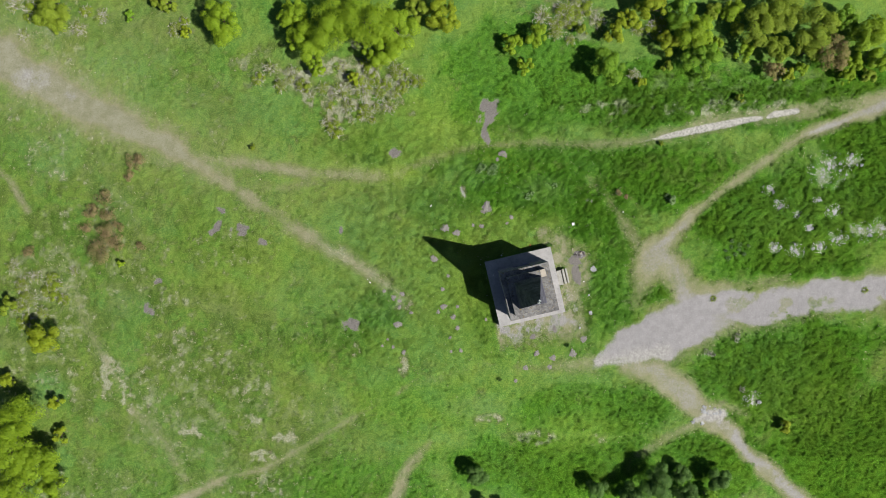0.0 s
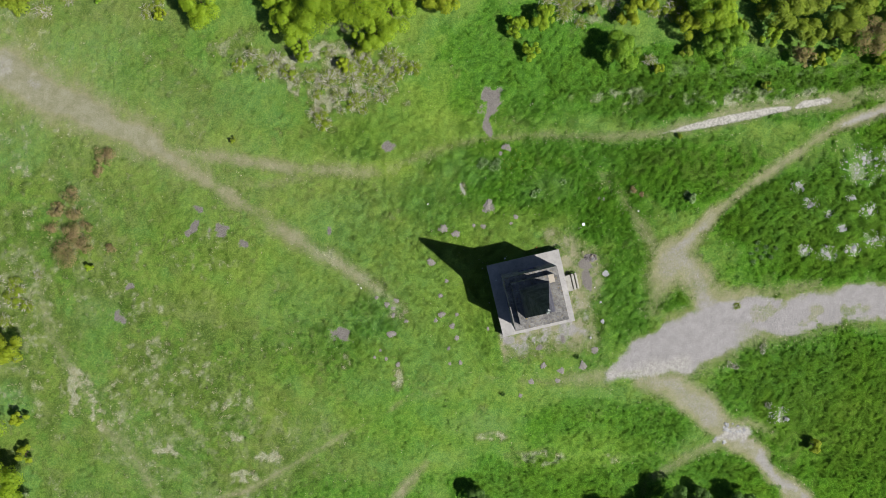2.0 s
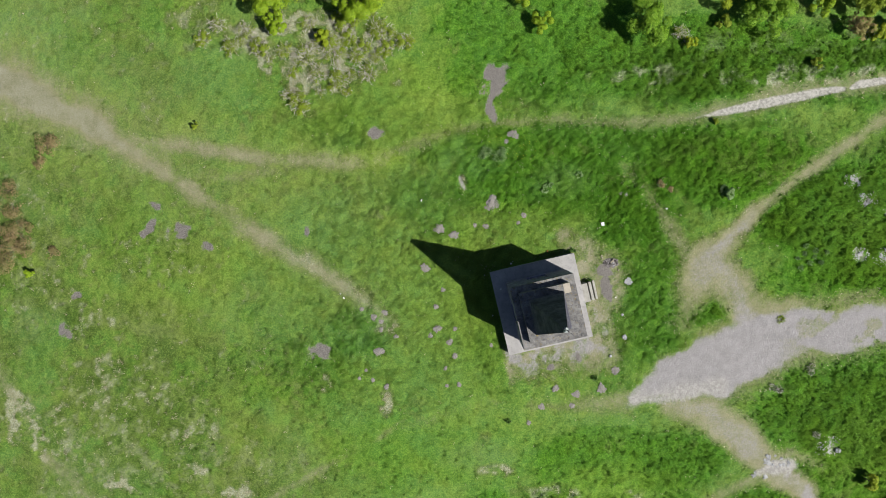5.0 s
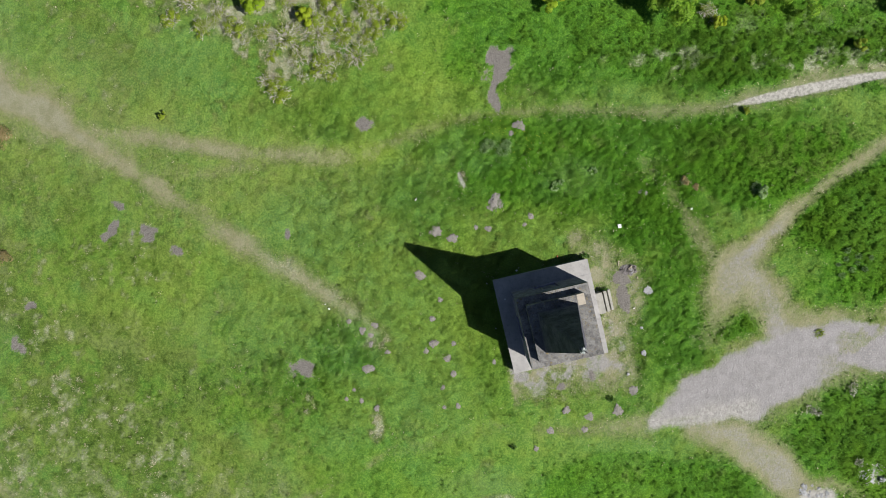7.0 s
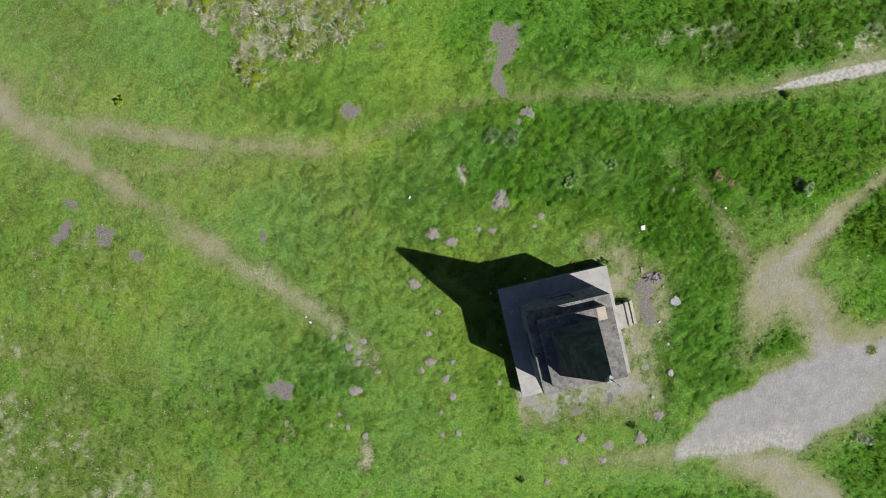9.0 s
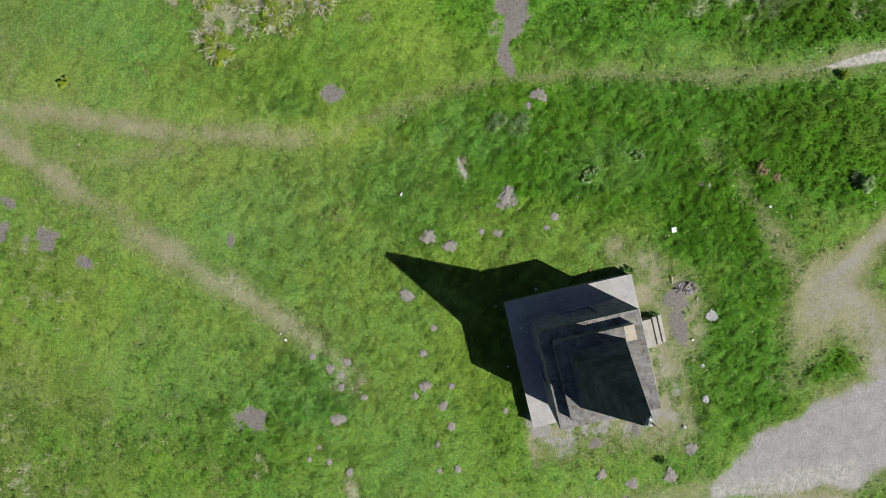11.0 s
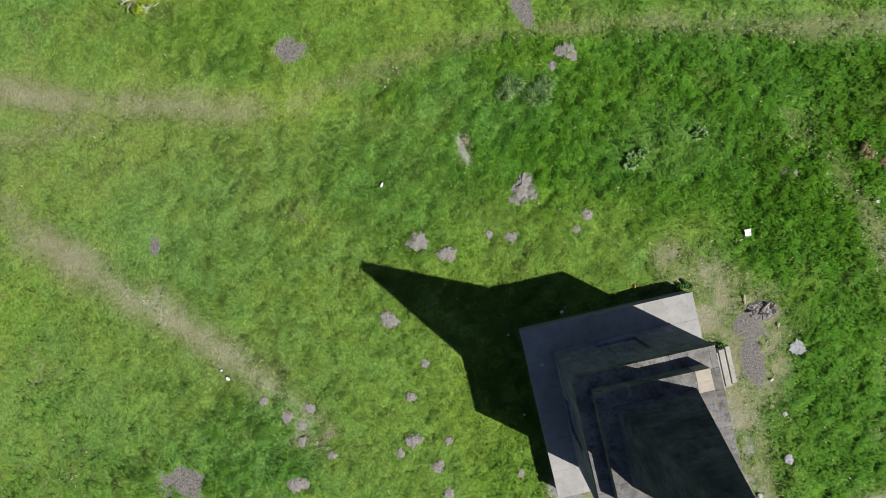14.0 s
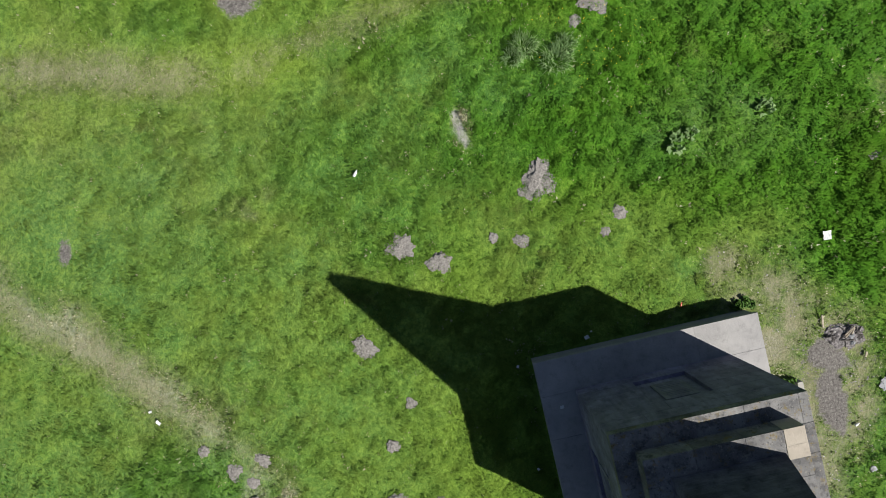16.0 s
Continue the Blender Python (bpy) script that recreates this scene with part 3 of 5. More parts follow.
    for cx, cy, rx, ry, k in ((-19, 19.3, 5, 2.6, 1.2), (-15.5, 18.4, 6, 4, 1.4), (-25, 20.5, 3.5, 2.5, 0.6), (4.5, 24.5, 4, 3.2, 0.75), (18, 16.3, 13, 0.9, 1.0),
                              (-31, -13, 11, 7, 0.5), (-39.5, -9.5, 2.2, 4.0, 0.8), (-39.7, -8.5, 1.3, 2.0, 1.4), (-38.2, -11.3, 1.0, 1.8, 1.4), (-31.5, -14.5, 2.2, 1.2, 1.0), (-25.5, -16.5, 2.0, 0.9, 1.1), (-26, -13, 2.2, 0.7, 1.0), (-22.5, -14.7, 1.8, 0.7, 1.0), (-26.5, -10.3, 1.4, 0.6, 1.0), (14, 11, 7, 2.5, 0.3), (24, -9, 12, 8, 0.25), (20, 17.5, 15, 3, 0.45), (26, 6, 10, 6, 0.25), (-46, 0, 5, 6, 0.6), (-22, -13, 9, 4, 0.42), (-45, 24, 5, 3, 0.6), (26, 8, 6, 5, 0.25), (-38, 4.5, 4, 6, 0.4),
                              (-11.2, -7.5, 0.8, 1.3, 1.0), (-15.6, -6.0, 0.6, 0.9, 0.9), (1.5, -14.3, 3, 0.9, 0.7), (7, -14.4, 1.2, 0.7, 0.8), (-3.2, -12.5, 1.4, 0.6, 0.9), (-5.6, 8.6, 0.35, 0.8, 1.0), (-11, -1.6, 1.5, 0.9, 0.55), (-10.4, -1.8, 0.5, 0.7, 1.0), (-21.2, 0.2, 0.7, 0.6, 0.8), (8.8, 8.4, 1.2, 1.0, 0.8), (6.2, 2.6, 0.7, 1.4, 0.6)):
        dry = np.maximum(dry, k * (1 - smooth(oval(x, y, cx, cy, rx, ry) + 1.2 * (fbm(x, y, 0.9, 4, 23) - 0.5), 0.45, 1.1)) * smooth(fbm(x, y, 1.7, 3, 5), 0.30, 0.62))
    dry = np.maximum(dry, 0.30 * smooth(wear, 0.04, 0.4))
    trail = [(-21, 5.1, 0.2, 0.8), (-17, 2.9, 0.3, 1.0), (-13.5, 0.7, 0.2, 0.9), (-10.5, -1.4, 0.1, 0.6)]
    dry = np.maximum(dry, 0.8 * worn(x, y, trail, 0.8, wobble))
    lush = 0.22 * smooth(fbm(x, y, 0.22, 3, 31), 0.5, 0.7)
    # Ovals towards the east corners also carry the lens's edge darkening.
    for cx, cy, rx, ry, k in ((2.5, 9.3, 10.5, 4.0, 0.44), (7.2, 7.0, 3.8, 4.5, 0.62), (13, 10, 9, 3.8, 0.62), (13, 17.5, 20, 3.6, 0.9), (24, -8, 11, 7, 0.85), (1, 20.5, 9, 5, 0.62), (6, -11.5, 9, 3.4, 0.7), (4, -17, 14, 4, 0.8), (-17, -20, 13, 4.5, 0.5), (24, 6, 11, 7, 0.9), (31, -16, 10, 10, 0.95), (8.2, 0.5, 3.2, 7.5, 0.42), (-10, -11, 9, 4, 0.26), (-18, -5, 7, 3.6, 0.3), (29, 17, 8, 4.5, 0.95), (31, 10, 6, 6, 0.9), (18, -17, 6, 4, 0.85), (12.9, -0.3, 1.2, 1.1, 1.0), (11.4, -0.8, 1.5, 0.9, 0.8), (-13.2, -2.4, 2.9, 2.3, 0.36), (0, 17, 9, 4, 0.5)):
        lush = np.maximum(lush, k * (1 - smooth(oval(x, y, cx, cy, rx, ry) + 0.7 * (fbm(x, y, 0.5, 3, 41) - 0.5), 0.45, 1.15)))
    bank = [(-8.5, 10.4, 0.4, 0.25), (-4.5, 11.8, 0.8, 0.42), (1, 12.2, 0.8, 0.45), (6, 12.0, 0.8, 0.5), (10, 12.2, 0.8, 0.55)]
    lush = np.maximum(lush, worn(x, y, bank, 0.45, wobble * 0.5))
    cool = 0.30 * smooth(fbm(x, y, 0.13, 3, 43), 0.46, 0.64)
    for cx, cy, rx, ry, k in ((-37.8, 19.8, 6.5, 3.6, 0.8), (-24, 17, 5, 3.4, 0.55), (-45.2, 12.5, 5, 3, 0.75), (-16, 5, 4.5, 3, 0.5), (-12.9, -1.9, 3.2, 2.5, 1.0), (-20, -1.5, 7, 3.5, 0.45), (0.9, 8.7, 2.9, 2.0, 0.7),
                              (-5, 10.4, 4, 1.6, 0.6), (-4, -11.4, 3.6, 1.8, 0.6), (-46.5, -10.5, 2.3, 2.0, 1.0), (-45.3, -17.7, 1.5, 1.4, 1.0), (-38, -2.5, 2.6, 2.6, 0.5), (-9.5, 8.2, 4.5, 2.0, 0.4), (4, -1, 9, 8, 0.2)):
        cool = np.maximum(cool, k * (1 - smooth(oval(x, y, cx, cy, rx, ry) + 0.9 * (fbm(x, y, 0.5, 3, 44) - 0.5), 0.3, 1.2)))
    # Lens haze laid as a pale tint along the north-west path, plus pale patches.
    haze_pale = 0.0 * x
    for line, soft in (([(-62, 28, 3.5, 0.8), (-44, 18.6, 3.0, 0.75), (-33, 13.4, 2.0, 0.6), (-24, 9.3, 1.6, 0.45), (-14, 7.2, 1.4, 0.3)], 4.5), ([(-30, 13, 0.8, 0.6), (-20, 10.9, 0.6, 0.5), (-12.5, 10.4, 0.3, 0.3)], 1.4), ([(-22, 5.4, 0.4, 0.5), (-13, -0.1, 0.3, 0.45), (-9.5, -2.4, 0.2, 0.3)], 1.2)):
        haze_pale = np.maximum(haze_pale, worn(x, y, line, soft, wobble * 2))
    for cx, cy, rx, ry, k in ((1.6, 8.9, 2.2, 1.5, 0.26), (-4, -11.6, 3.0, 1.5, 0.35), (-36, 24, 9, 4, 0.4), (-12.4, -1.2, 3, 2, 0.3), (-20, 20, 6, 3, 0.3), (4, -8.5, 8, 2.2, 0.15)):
        haze_pale = np.maximum(haze_pale, k * (1 - smooth(oval(x, y, cx, cy, rx, ry) + 0.9 * (fbm(x, y, 0.5, 3, 46) - 0.5), 0.3, 1.2)))
    warm = 0.0 * x
    for cx, cy, rx, ry, k in ((-5, 0.5, 7, 5.5, 0.6), (-20, -10.5, 6, 2, 0.2), (-12.4, 10.4, 3.5, 1.0, 0.8), (-1, 6.4, 4.5, 1.4, 0.35), (5, -13.6, 6, 2.2, 0.6), (-7, 13.5, 8, 4, 0.35), (-26, 1, 9, 4, 0.3), (27, 5, 6, 4, 0.2), (25, -11, 8, 4, 0.25)):
        warm = np.maximum(warm, k * (1 - smooth(oval(x, y, cx, cy, rx, ry) + 0.9 * (fbm(x, y, 0.4, 3, 48) - 0.5), 0.3, 1.2)))
    f["cool"], f["haze_pale"], f["warm"] = cool, haze_pale, warm
    cover = np.maximum(np.maximum(wear, pale), bare)
    f["wear"], f["pale"], f["bare"], f["chalk"] = wear, pale, bare, chalk
    f["lush"], f["dry"] = lush * (1 - cover), np.clip(dry, 0, 1)
    return f


TURN = 13.4  # the monument's turn about the vertical


# ---------------------------------------------------------------- ground
def graded(lo, hi, step, reach):
    mid = np.arange(lo, hi + step / 2, step)
    out, d = [], step
    while sum(out) < reach:
        d *= 1.32
        out.append(d)
    far = np.cumsum(out)
    return np.concatenate([lo - far[::-1], mid, mid[-1] + far])


def sward(x, y, lush):
    """Height of the grass over the soil: tussocks, deeper where it grows lush."""
    u, v = 0.75 * (0.87 * x + 0.5 * y), 1.25 * (0.87 * y - 0.5 * x)  # laid over by the wind
    return (0.03 + 0.05 * lush) * smooth(fbm(u, v, 3.6, 2, 73), 0.30, 0.66) + (0.06 + 0.04 * lush) * fbm(x, y, 1.3, 3, 74) + 0.02 * fbm(x, y, 7.5, 1, 75)


def build_ground():
    xs, ys = graded(-53.0, 36.0, 0.16, 900), graded(-24.0, 30.0, 0.16, 900)
    gx, gy = np.meshgrid(xs, ys)
    f = land(gx, gy)
    bumps = sward(gx, gy, f["lush"]) - 0.05 + 0.10 * (fbm(gx, gy, 0.35, 3, 51) - 0.5) + (0.08 + 0.08 * f["lush"]) * (fbm(gx, gy, 2.6, 2, 61) - 0.5)
    trod = np.clip(f["wear"] + f["pale"] + f["bare"], 0, 1)
    z = base_height(gx, gy) + bumps * (1 - 0.75 * trod) - 0.05 * trod * (1 - f["bare"])
    near = smooth(np.hypot(gx, gy), 3.5, 6.0)
    z = z * near + (1 - near) * np.minimum(z, 0.0)
    verts = np.stack([gx, gy, z], -1).reshape(-1, 3)
    h, w = gx.shape
    i = (np.arange(h - 1)[:, None] * w + np.arange(w - 1)).ravel()
    quads = np.stack([i, i + 1, i + 1 + w, i + w], -1)
    flat = {k: v.ravel() for k, v in f.items()}
    share = np.maximum(flat["pale"], 0)[quads].mean(1), np.where(flat["bare"] > 0.5, 0, flat["wear"])[quads].mean(1)
    mid_y = verts[quads[:, 0], 1]
    is_stony = share[0] > 0.5
    is_chalk = is_stony & (mid_y > 12) & (verts[quads[:, 0], 0] < 25)
    is_gravel = is_stony & (mid_y < 6) & (mid_y > -9)
    is_path = ((share[1] > 0.55) | is_stony) & ~is_gravel & ~is_chalk
    for name, pick, label in (
        ("ground", ~(is_gravel | is_path | is_chalk), "green meadow of uneven grass with bare soil and straw"),
        ("footpath", is_path, "trodden brown earth footpaths worn through the grass"),
        ("gravel_track", is_gravel, "pale grey stony gravel track fading into grass"),
        ("chalk_path", is_chalk, "narrow white chalky stone path between grassy banks"),
    ):
        used, inverse = np.unique(quads[pick], return_inverse=True)
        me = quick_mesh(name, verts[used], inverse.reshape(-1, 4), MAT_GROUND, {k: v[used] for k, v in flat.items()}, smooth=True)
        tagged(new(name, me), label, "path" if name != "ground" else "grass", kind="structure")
    return xs, ys, z


GRID = build_ground()


def surface(x, y):
    """Height of the built ground at x, y (arrays)."""
    xs, ys, z = GRID
    i = np.clip(np.searchsorted(xs, x) - 1, 0, len(xs) - 2)
    j = np.clip(np.searchsorted(ys, y) - 1, 0, len(ys) - 2)
    fx, fy = (x - xs[i]) / (xs[i + 1] - xs[i]), (y - ys[j]) / (ys[j + 1] - ys[j])
    return (z[j, i] * (1 - fx) + z[j, i + 1] * fx) * (1 - fy) + (z[j + 1, i] * (1 - fx) + z[j + 1, i + 1] * fx) * fy


def on_ground(x, y, dz=0.0):
    return Vector((x, y, float(surface(np.array([x]), np.array([y]))[0]) + dz))


def build_grass():
    """Tufts of blades: finer and closer in the part of the meadow round the monument."""
    rng = np.random.RandomState(3)
    c, s = math.cos(radians(TURN)), math.sin(radians(TURN))
    for x0, x1, y0, y1, n, blades, scale in ((-53, 36, -24, 30, 175000, 4, 1.0), (-22, 15, -9, 18, 340000, 5, 0.62), (8, 36, -16, 18, 65000, 4, 0.9)):
        x, y = rng.uniform(x0, x1, n), rng.uniform(y0, y1, n)
        clump = fbm(x, y, 2.2, 3, 71)
        f = land(x, y)
        tuft = smooth(fbm(x, y, 3.6, 2, 73), 0.34, 0.62)
        keep = rng.rand(n) < (1 - f["lush"]) * (0.85 + 0.2 * smooth(clump, 0.36, 0.56)) + f["lush"] * (0.75 + 0.35 * tuft)
        if scale < 0.7:  # thins out towards the edge of the closer part
            keep &= rng.rand(n) > smooth(np.maximum(np.abs(x + 3.5) / 18.5, np.abs(y - 4.5) / 13.5) + 0.3 * (fbm(x, y, 0.3, 3, 99) - 0.5), 0.55, 1.0)
        lx, ly = x * c + y * s, -x * s + y * c
        keep &= ~((np.abs(lx) < 3.12) & (np.abs(ly) < 3.12))
        keep &= ~((lx > 3.0) & (lx < 4.2) & (np.abs(ly - 0.09) < 0.75))
        x, y, clump, tuft = x[keep], y[keep], clump[keep], tuft[keep]
        f = {k: v[keep] for k, v in f.items()}
        cover = np.clip(np.maximum(np.maximum(f["wear"], f["pale"] * 1.25), f["bare"] * 1.25), 0, 1)
        keep = rng.rand(len(x)) > np.clip(cover * 1.3, 0, 1)
        x, y, clump, tuft = x[keep], y[keep], clump[keep], tuft[keep]
        f = {k: v[keep] for k, v in f.items()}
        n = len(x)
        cover = cover[keep]
        big = scale * (0.060 + 0.06 * f["lush"] + 0.02 * f["dry"]) * (0.70 + 0.75 * smooth(clump, 0.32, 0.66)) * rng.uniform(0.6, 1.4, n) * (1 - 0.5 * cover)
        sweep = 2.0 + 2.5 * (fbm(x, y, 0.5, 3, 81) - 0.5)
        tint = np.clip(0.5 + 0.17 * rng.normal(0, 1, n) + 1.5 * (fbm(x, y, 2.6, 3, 95) - 0.5) + (0.18 + 0.22 * f["lush"]) * (tuft - 0.5), 0, 1)
        z = surface(x, y)
        m = n * blades
        rep = lambda a: np.repeat(a, blades)
        turn = rng.uniform(0, 2 * np.pi, m)
        size = rep(big)
        out = size * rng.uniform(0.45, 1.05, m)
        tall = size * rng.uniform(0.15, 0.8, m) + rep((0.22 + 0.78 * f["lush"]) * (0.015 + 0.065 * tuft)) * rng.uniform(0.5, 1.1, m)
        bx, by = rep(x) + np.cos(turn) * size * 0.35, rep(y) + np.sin(turn) * size * 0.35
        tx = bx + np.cos(turn) * out + np.cos(rep(sweep)) * size * 0.15
        ty = by + np.sin(turn) * out + np.sin(rep(sweep)) * size * 0.15
        wide = (0.24 + 0.14 * rng.rand(m)) * np.minimum(size, 0.11) + 0.004
        base = np.stack([bx, by, rep(z) - 0.02], -1)
        side = np.stack([-np.sin(turn) * wide, np.cos(turn) * wide, np.zeros(m)], -1)
        tip = np.stack([tx, ty, rep(z) + tall], -1)
        verts = np.stack([base + side, base - side, tip], 1).reshape(-1, 3)
        # the sward shades as one soft, lumpy coat: each blade leans on the slope of its tussock
        slope = [(sward(x + dx, y + dy, f["lush"]) - sward(x - dx, y - dy, f["lush"])) / 0.16 for dx, dy in ((0.08, 0), (0, 0.08))]
        lean = rng.normal(0, 0.22, (m, 3))
        normal = np.stack([lean[:, 0] - rep(slope[0]) + 0.12 * np.cos(turn), lean[:, 1] - rep(slope[1]) + 0.12 * np.sin(turn), np.ones(m)], -1)
        normal = np.repeat(normal / np.linalg.norm(normal, axis=1, keepdims=True), 3, 0)
        fields = {k: np.repeat(rep(f[k]), 3) for k in ("lush", "dry", "cool", "haze_pale", "warm")}
        fields["tint"] = np.repeat(rep(tint), 3)
        fields["straw"] = np.repeat(rep(((rng.rand(n) < 0.9 * smooth(f["dry"], 0.30, 1.0) + 0.008 + 0.35 * cover) & (f["lush"] < 0.6)).astype(np.float32)), 3)
        me = quick_mesh("grass", verts, np.arange(3 * m).reshape(-1, 3), MAT_GRASS, fields)
        lean_normals(me, normal)
        tagged(new("grass", me), "dense rough meadow grass, longer in dark green swathes", "grass", kind="stuff")


build_grass()


# ---------------------------------------------------------------- the monument
def build_monument():
    m = new("stone_obelisk_monument")
    tagged(m, "soot-dark stone obelisk on a square pedestal and pale plinth", "monument")
    m.matrix_basis = pose(0, 0, 0, 0, 0, TURN)
    W0, Z0, W1, Z1, W2, Z2, W3, Z3 = 3.042, 0.72, 2.109, 4.17, 1.654, 4.67, 1.178, 10.42
    plinth = part("plinth", block(-W0 + 0.03, W0 - 0.03, -W0 + 0.03, W0 - 0.03, -0.4, Z0 - 0.010, 0.004), MAT_SLAB, m, "pale concrete plinth edged with slabs")
    g = 0.002
    rim = W1 - 0.03
    cuts = {
        "n": (-W0, -1.95, 1.31, W0), "s": (-W0, -1.1, 1.15, W0),
        "w": (-rim, 0.88, rim), "e": (-rim, -1.25, -0.55, 0.75, rim),
    }
    for side, marks in cuts.items():
        for a, b in zip(marks, marks[1:]):
            a, b = a + g, b - g
            box = {"n": (a, b, rim + g, W0), "s": (a, b, -W0, -rim - g), "w": (-W0, -rim - g, a, b), "e": (rim + g, W0, a, b)}[side]
            part("slab", block(*box, Z0 - 0.165, Z0 + random.uniform(-0.004, 0.004), 0.006), MAT_SLAB, plinth)
    # pedestal: courses of ashlar, with a niche in the north and west faces
    pedestal = part("pedestal", block(-W1 + 0.125, W1 - 0.125, -W1 + 0.125, W1 - 0.125, Z0 - 0.1, Z1 - 0.2, 0.01), MAT_ASHLAR, m, "weathered dark sandstone pedestal block")
    levels = [Z0 - 0.01, 1.22, 1.80, 2.38, 2.95, 3.48, Z1 - 0.22]
    for k, (a, b) in enumerate(zip(levels, levels[1:])):
        z0, z1 = a + 0.003, b - 0.003
        seams = [-W1, -0.70, 0.66, W1] if 1 <= k <= 3 else ([-W1, -1.15, 0.2, 1.3, W1] if k % 2 else [-W1, -0.5, 0.75, W1])
        thick = 0.12
        for i, (p, q) in enumerate(zip(seams, seams[1:])):
            inner = 1 <= k <= 3 and i == 1
            p, q = p + 0.003, q - 0.003
            back = 0.10 if inner else 0.0
            part("ashlar_block", block(p, q, W1 - thick, W1 - back, z0, z1, 0.008), MAT_ASHLAR, pedestal)
            part("ashlar_block", block(p, q, -W1 + back, -W1 + thick, z0, z1, 0.008), MAT_ASHLAR, pedestal)
            p2, q2 = max(p, -W1 + thick + 0.003), min(q, W1 - thick - 0.003)
            part("ashlar_block", block(-W1 + back, -W1 + thick, p2, q2, z0, z1, 0.008), MAT_ASHLAR, pedestal)
            part("ashlar_block", block(W1 - thick, W1 - back, p2, q2, z0, z1, 0.008), MAT_ASHLAR, pedestal)
    for turn in (0, 90):
        tablet = part("tablet", block(-0.36, 0.42, W1 - 0.13, W1 - 0.055, 1.55, 2.74, 0.012), MAT_TABLET, pedestal, "worn pale inscription tablet")
        tablet.matrix_basis = pose(0, 0, 0, 0, 0, turn)
        for k in range(9):
            z = 1.74 + k * 0.115
            bar = part("inscription_line", block(-0.27 + 0.03 * (k % 3), 0.33 - 0.04 * (k % 2), W1 - 0.057, W1 - 0.049, z, z + 0.035, 0.0), MAT_ASHLAR, tablet)
            bar.matrix_basis = pose(0, 0, 0)
    # coping stones round the pedestal's top
    coping = part("coping", block(-W1 + 0.02, W1 - 0.02, -W1 + 0.02, W1 - 0.02, Z1 - 0.21, Z1 - 0.014, 0.004), MAT_COPING, m, "lichened grey coping of large stones")
    edge = 1.45
    rings = {"n": (-W1, -0.8, 0.75, 1.90, W1), "s": (-W1, -1.0, 0.5, W1), "w": (-edge, 0.0, edge), "e": (-edge, -0.31, 0.80, edge)}
    for side, marks in rings.items():
        for a, b in zip(marks, marks[1:]):
            a, b = a + 0.0025, b - 0.0025
            box = {"n": (a, b, edge + 0.005, W1), "s": (a, b, -W1, -edge - 0.005), "w": (-W1, -edge - 0.005, a, b), "e": (edge + 0.005, W1, a, b)}[side]
            part("coping_stone", block(*box, Z1 - 0.22, Z1 + random.uniform(-0.008, 0.004), 0.008), MAT_COPING, coping)
    # the step under the spire
    step = part("base_step", block(-W2 + 0.02, W2 - 0.02, -W2 + 0.02, W2 - 0.02, Z1 - 0.05, Z2 - 0.012, 0.004), MAT_COPING, m, "lichened stone step under the spire")
    e3 = 1.05
    marks_of = {"n": (-W2, -0.6, 0.45, 1.22, W2), "s": (-W2, -0.7, 0.6, W2), "w": (-e3, 0.1, e3), "e": (-e3, -0.57, 0.62, e3)}
    for side, marks in marks_of.items():
        for a, b in zip(marks, marks[1:]):
            a, b = a + 0.002, b - 0.002
            box = {"n": (a, b, e3 + 0.004, W2), "s": (a, b, -W2, -e3 - 0.004), "w": (-W2, -e3 - 0.004, a, b), "e": (e3 + 0.004, W2, a, b)}[side]
            fresh = side == "n" and a > 1.2
            part("step_stone", block(*box, Z1 + 0.004, Z2 + (0.004 if fresh else random.uniform(-0.006, 0.002)), 0.007), MAT_NEW if fresh else MAT_COPING, step, "newer buff replacement stone" if fresh else "")
    part("step_stone", block(1.215, W2 - 0.002, 1.02, 1.30, Z2 + 0.002, Z2 + 0.008, 0.002), MAT_NEW, step, "newer buff replacement stone")
    # spire: a tall pyramid in courses
    top = 0.13
    spire = part("spire", block(-W3 + 0.03, W3 - 0.03, -W3 + 0.03, W3 - 0.03, Z2 - 0.02, Z3 - 0.02, 0.0, W3 - top), MAT_SPIRE, m, "tall soot-black pyramidal stone spire")
    n = 13
    for k in range(n):
        s0, s1 = k / n, (k + 1) / n
        wa, wb = W3 + (top - W3) * s0, W3 + (top - W3) * s1
        za, zb = Z2 + (Z3 - Z2) * s0 + 0.002, Z2 + (Z3 - Z2) * s1 - 0.002
        part("course", block(-wa, wa, -wa, wa, za, zb, 0.005, wa - wb), MAT_SPIRE, spire)
    cap = part("cap", lump(random.Random(5), 0.14, 0.10, 0.7, 3), MAT_LEAD, m, "crumpled weathered metal cap")
    cap.matrix_basis = pose(0, 0, Z3 + 0.03)
    bm = bmesh.new()
    tube(bm, [Vector((0.05, -0.02, 0)), Vector((0.12, -0.10, 0.12)), Vector((0.22, -0.20, 0.22)), Vector((0.30, -0.32, 0.20))], [0.018, 0.015, 0.012, 0.008])
    rod = part("lightning_rod", bm, MAT_IRON, m, "bent black iron rod")
    rod.matrix_basis = pose(0, 0, Z3 + 0.06)
    return m


build_monument()


def build_stair():
    st = new("entrance_steps")
    tagged(st, "three worn pale stone steps against the plinth", "steps")
    st.matrix_basis = pose(0, 0, 0, 0, 0, TURN)
    for x0, x1, z0, z1 in ((3.05, 3.47, -0.2, 0.66), (3.60, 3.80, -0.2, 0.42), (3.93, 4.09, -0.2, 0.20)):
        part("step", block(x0, x1, -0.58, 0.76, z0, z1, 0.018), MAT_STEP, st)
    return st


build_stair()


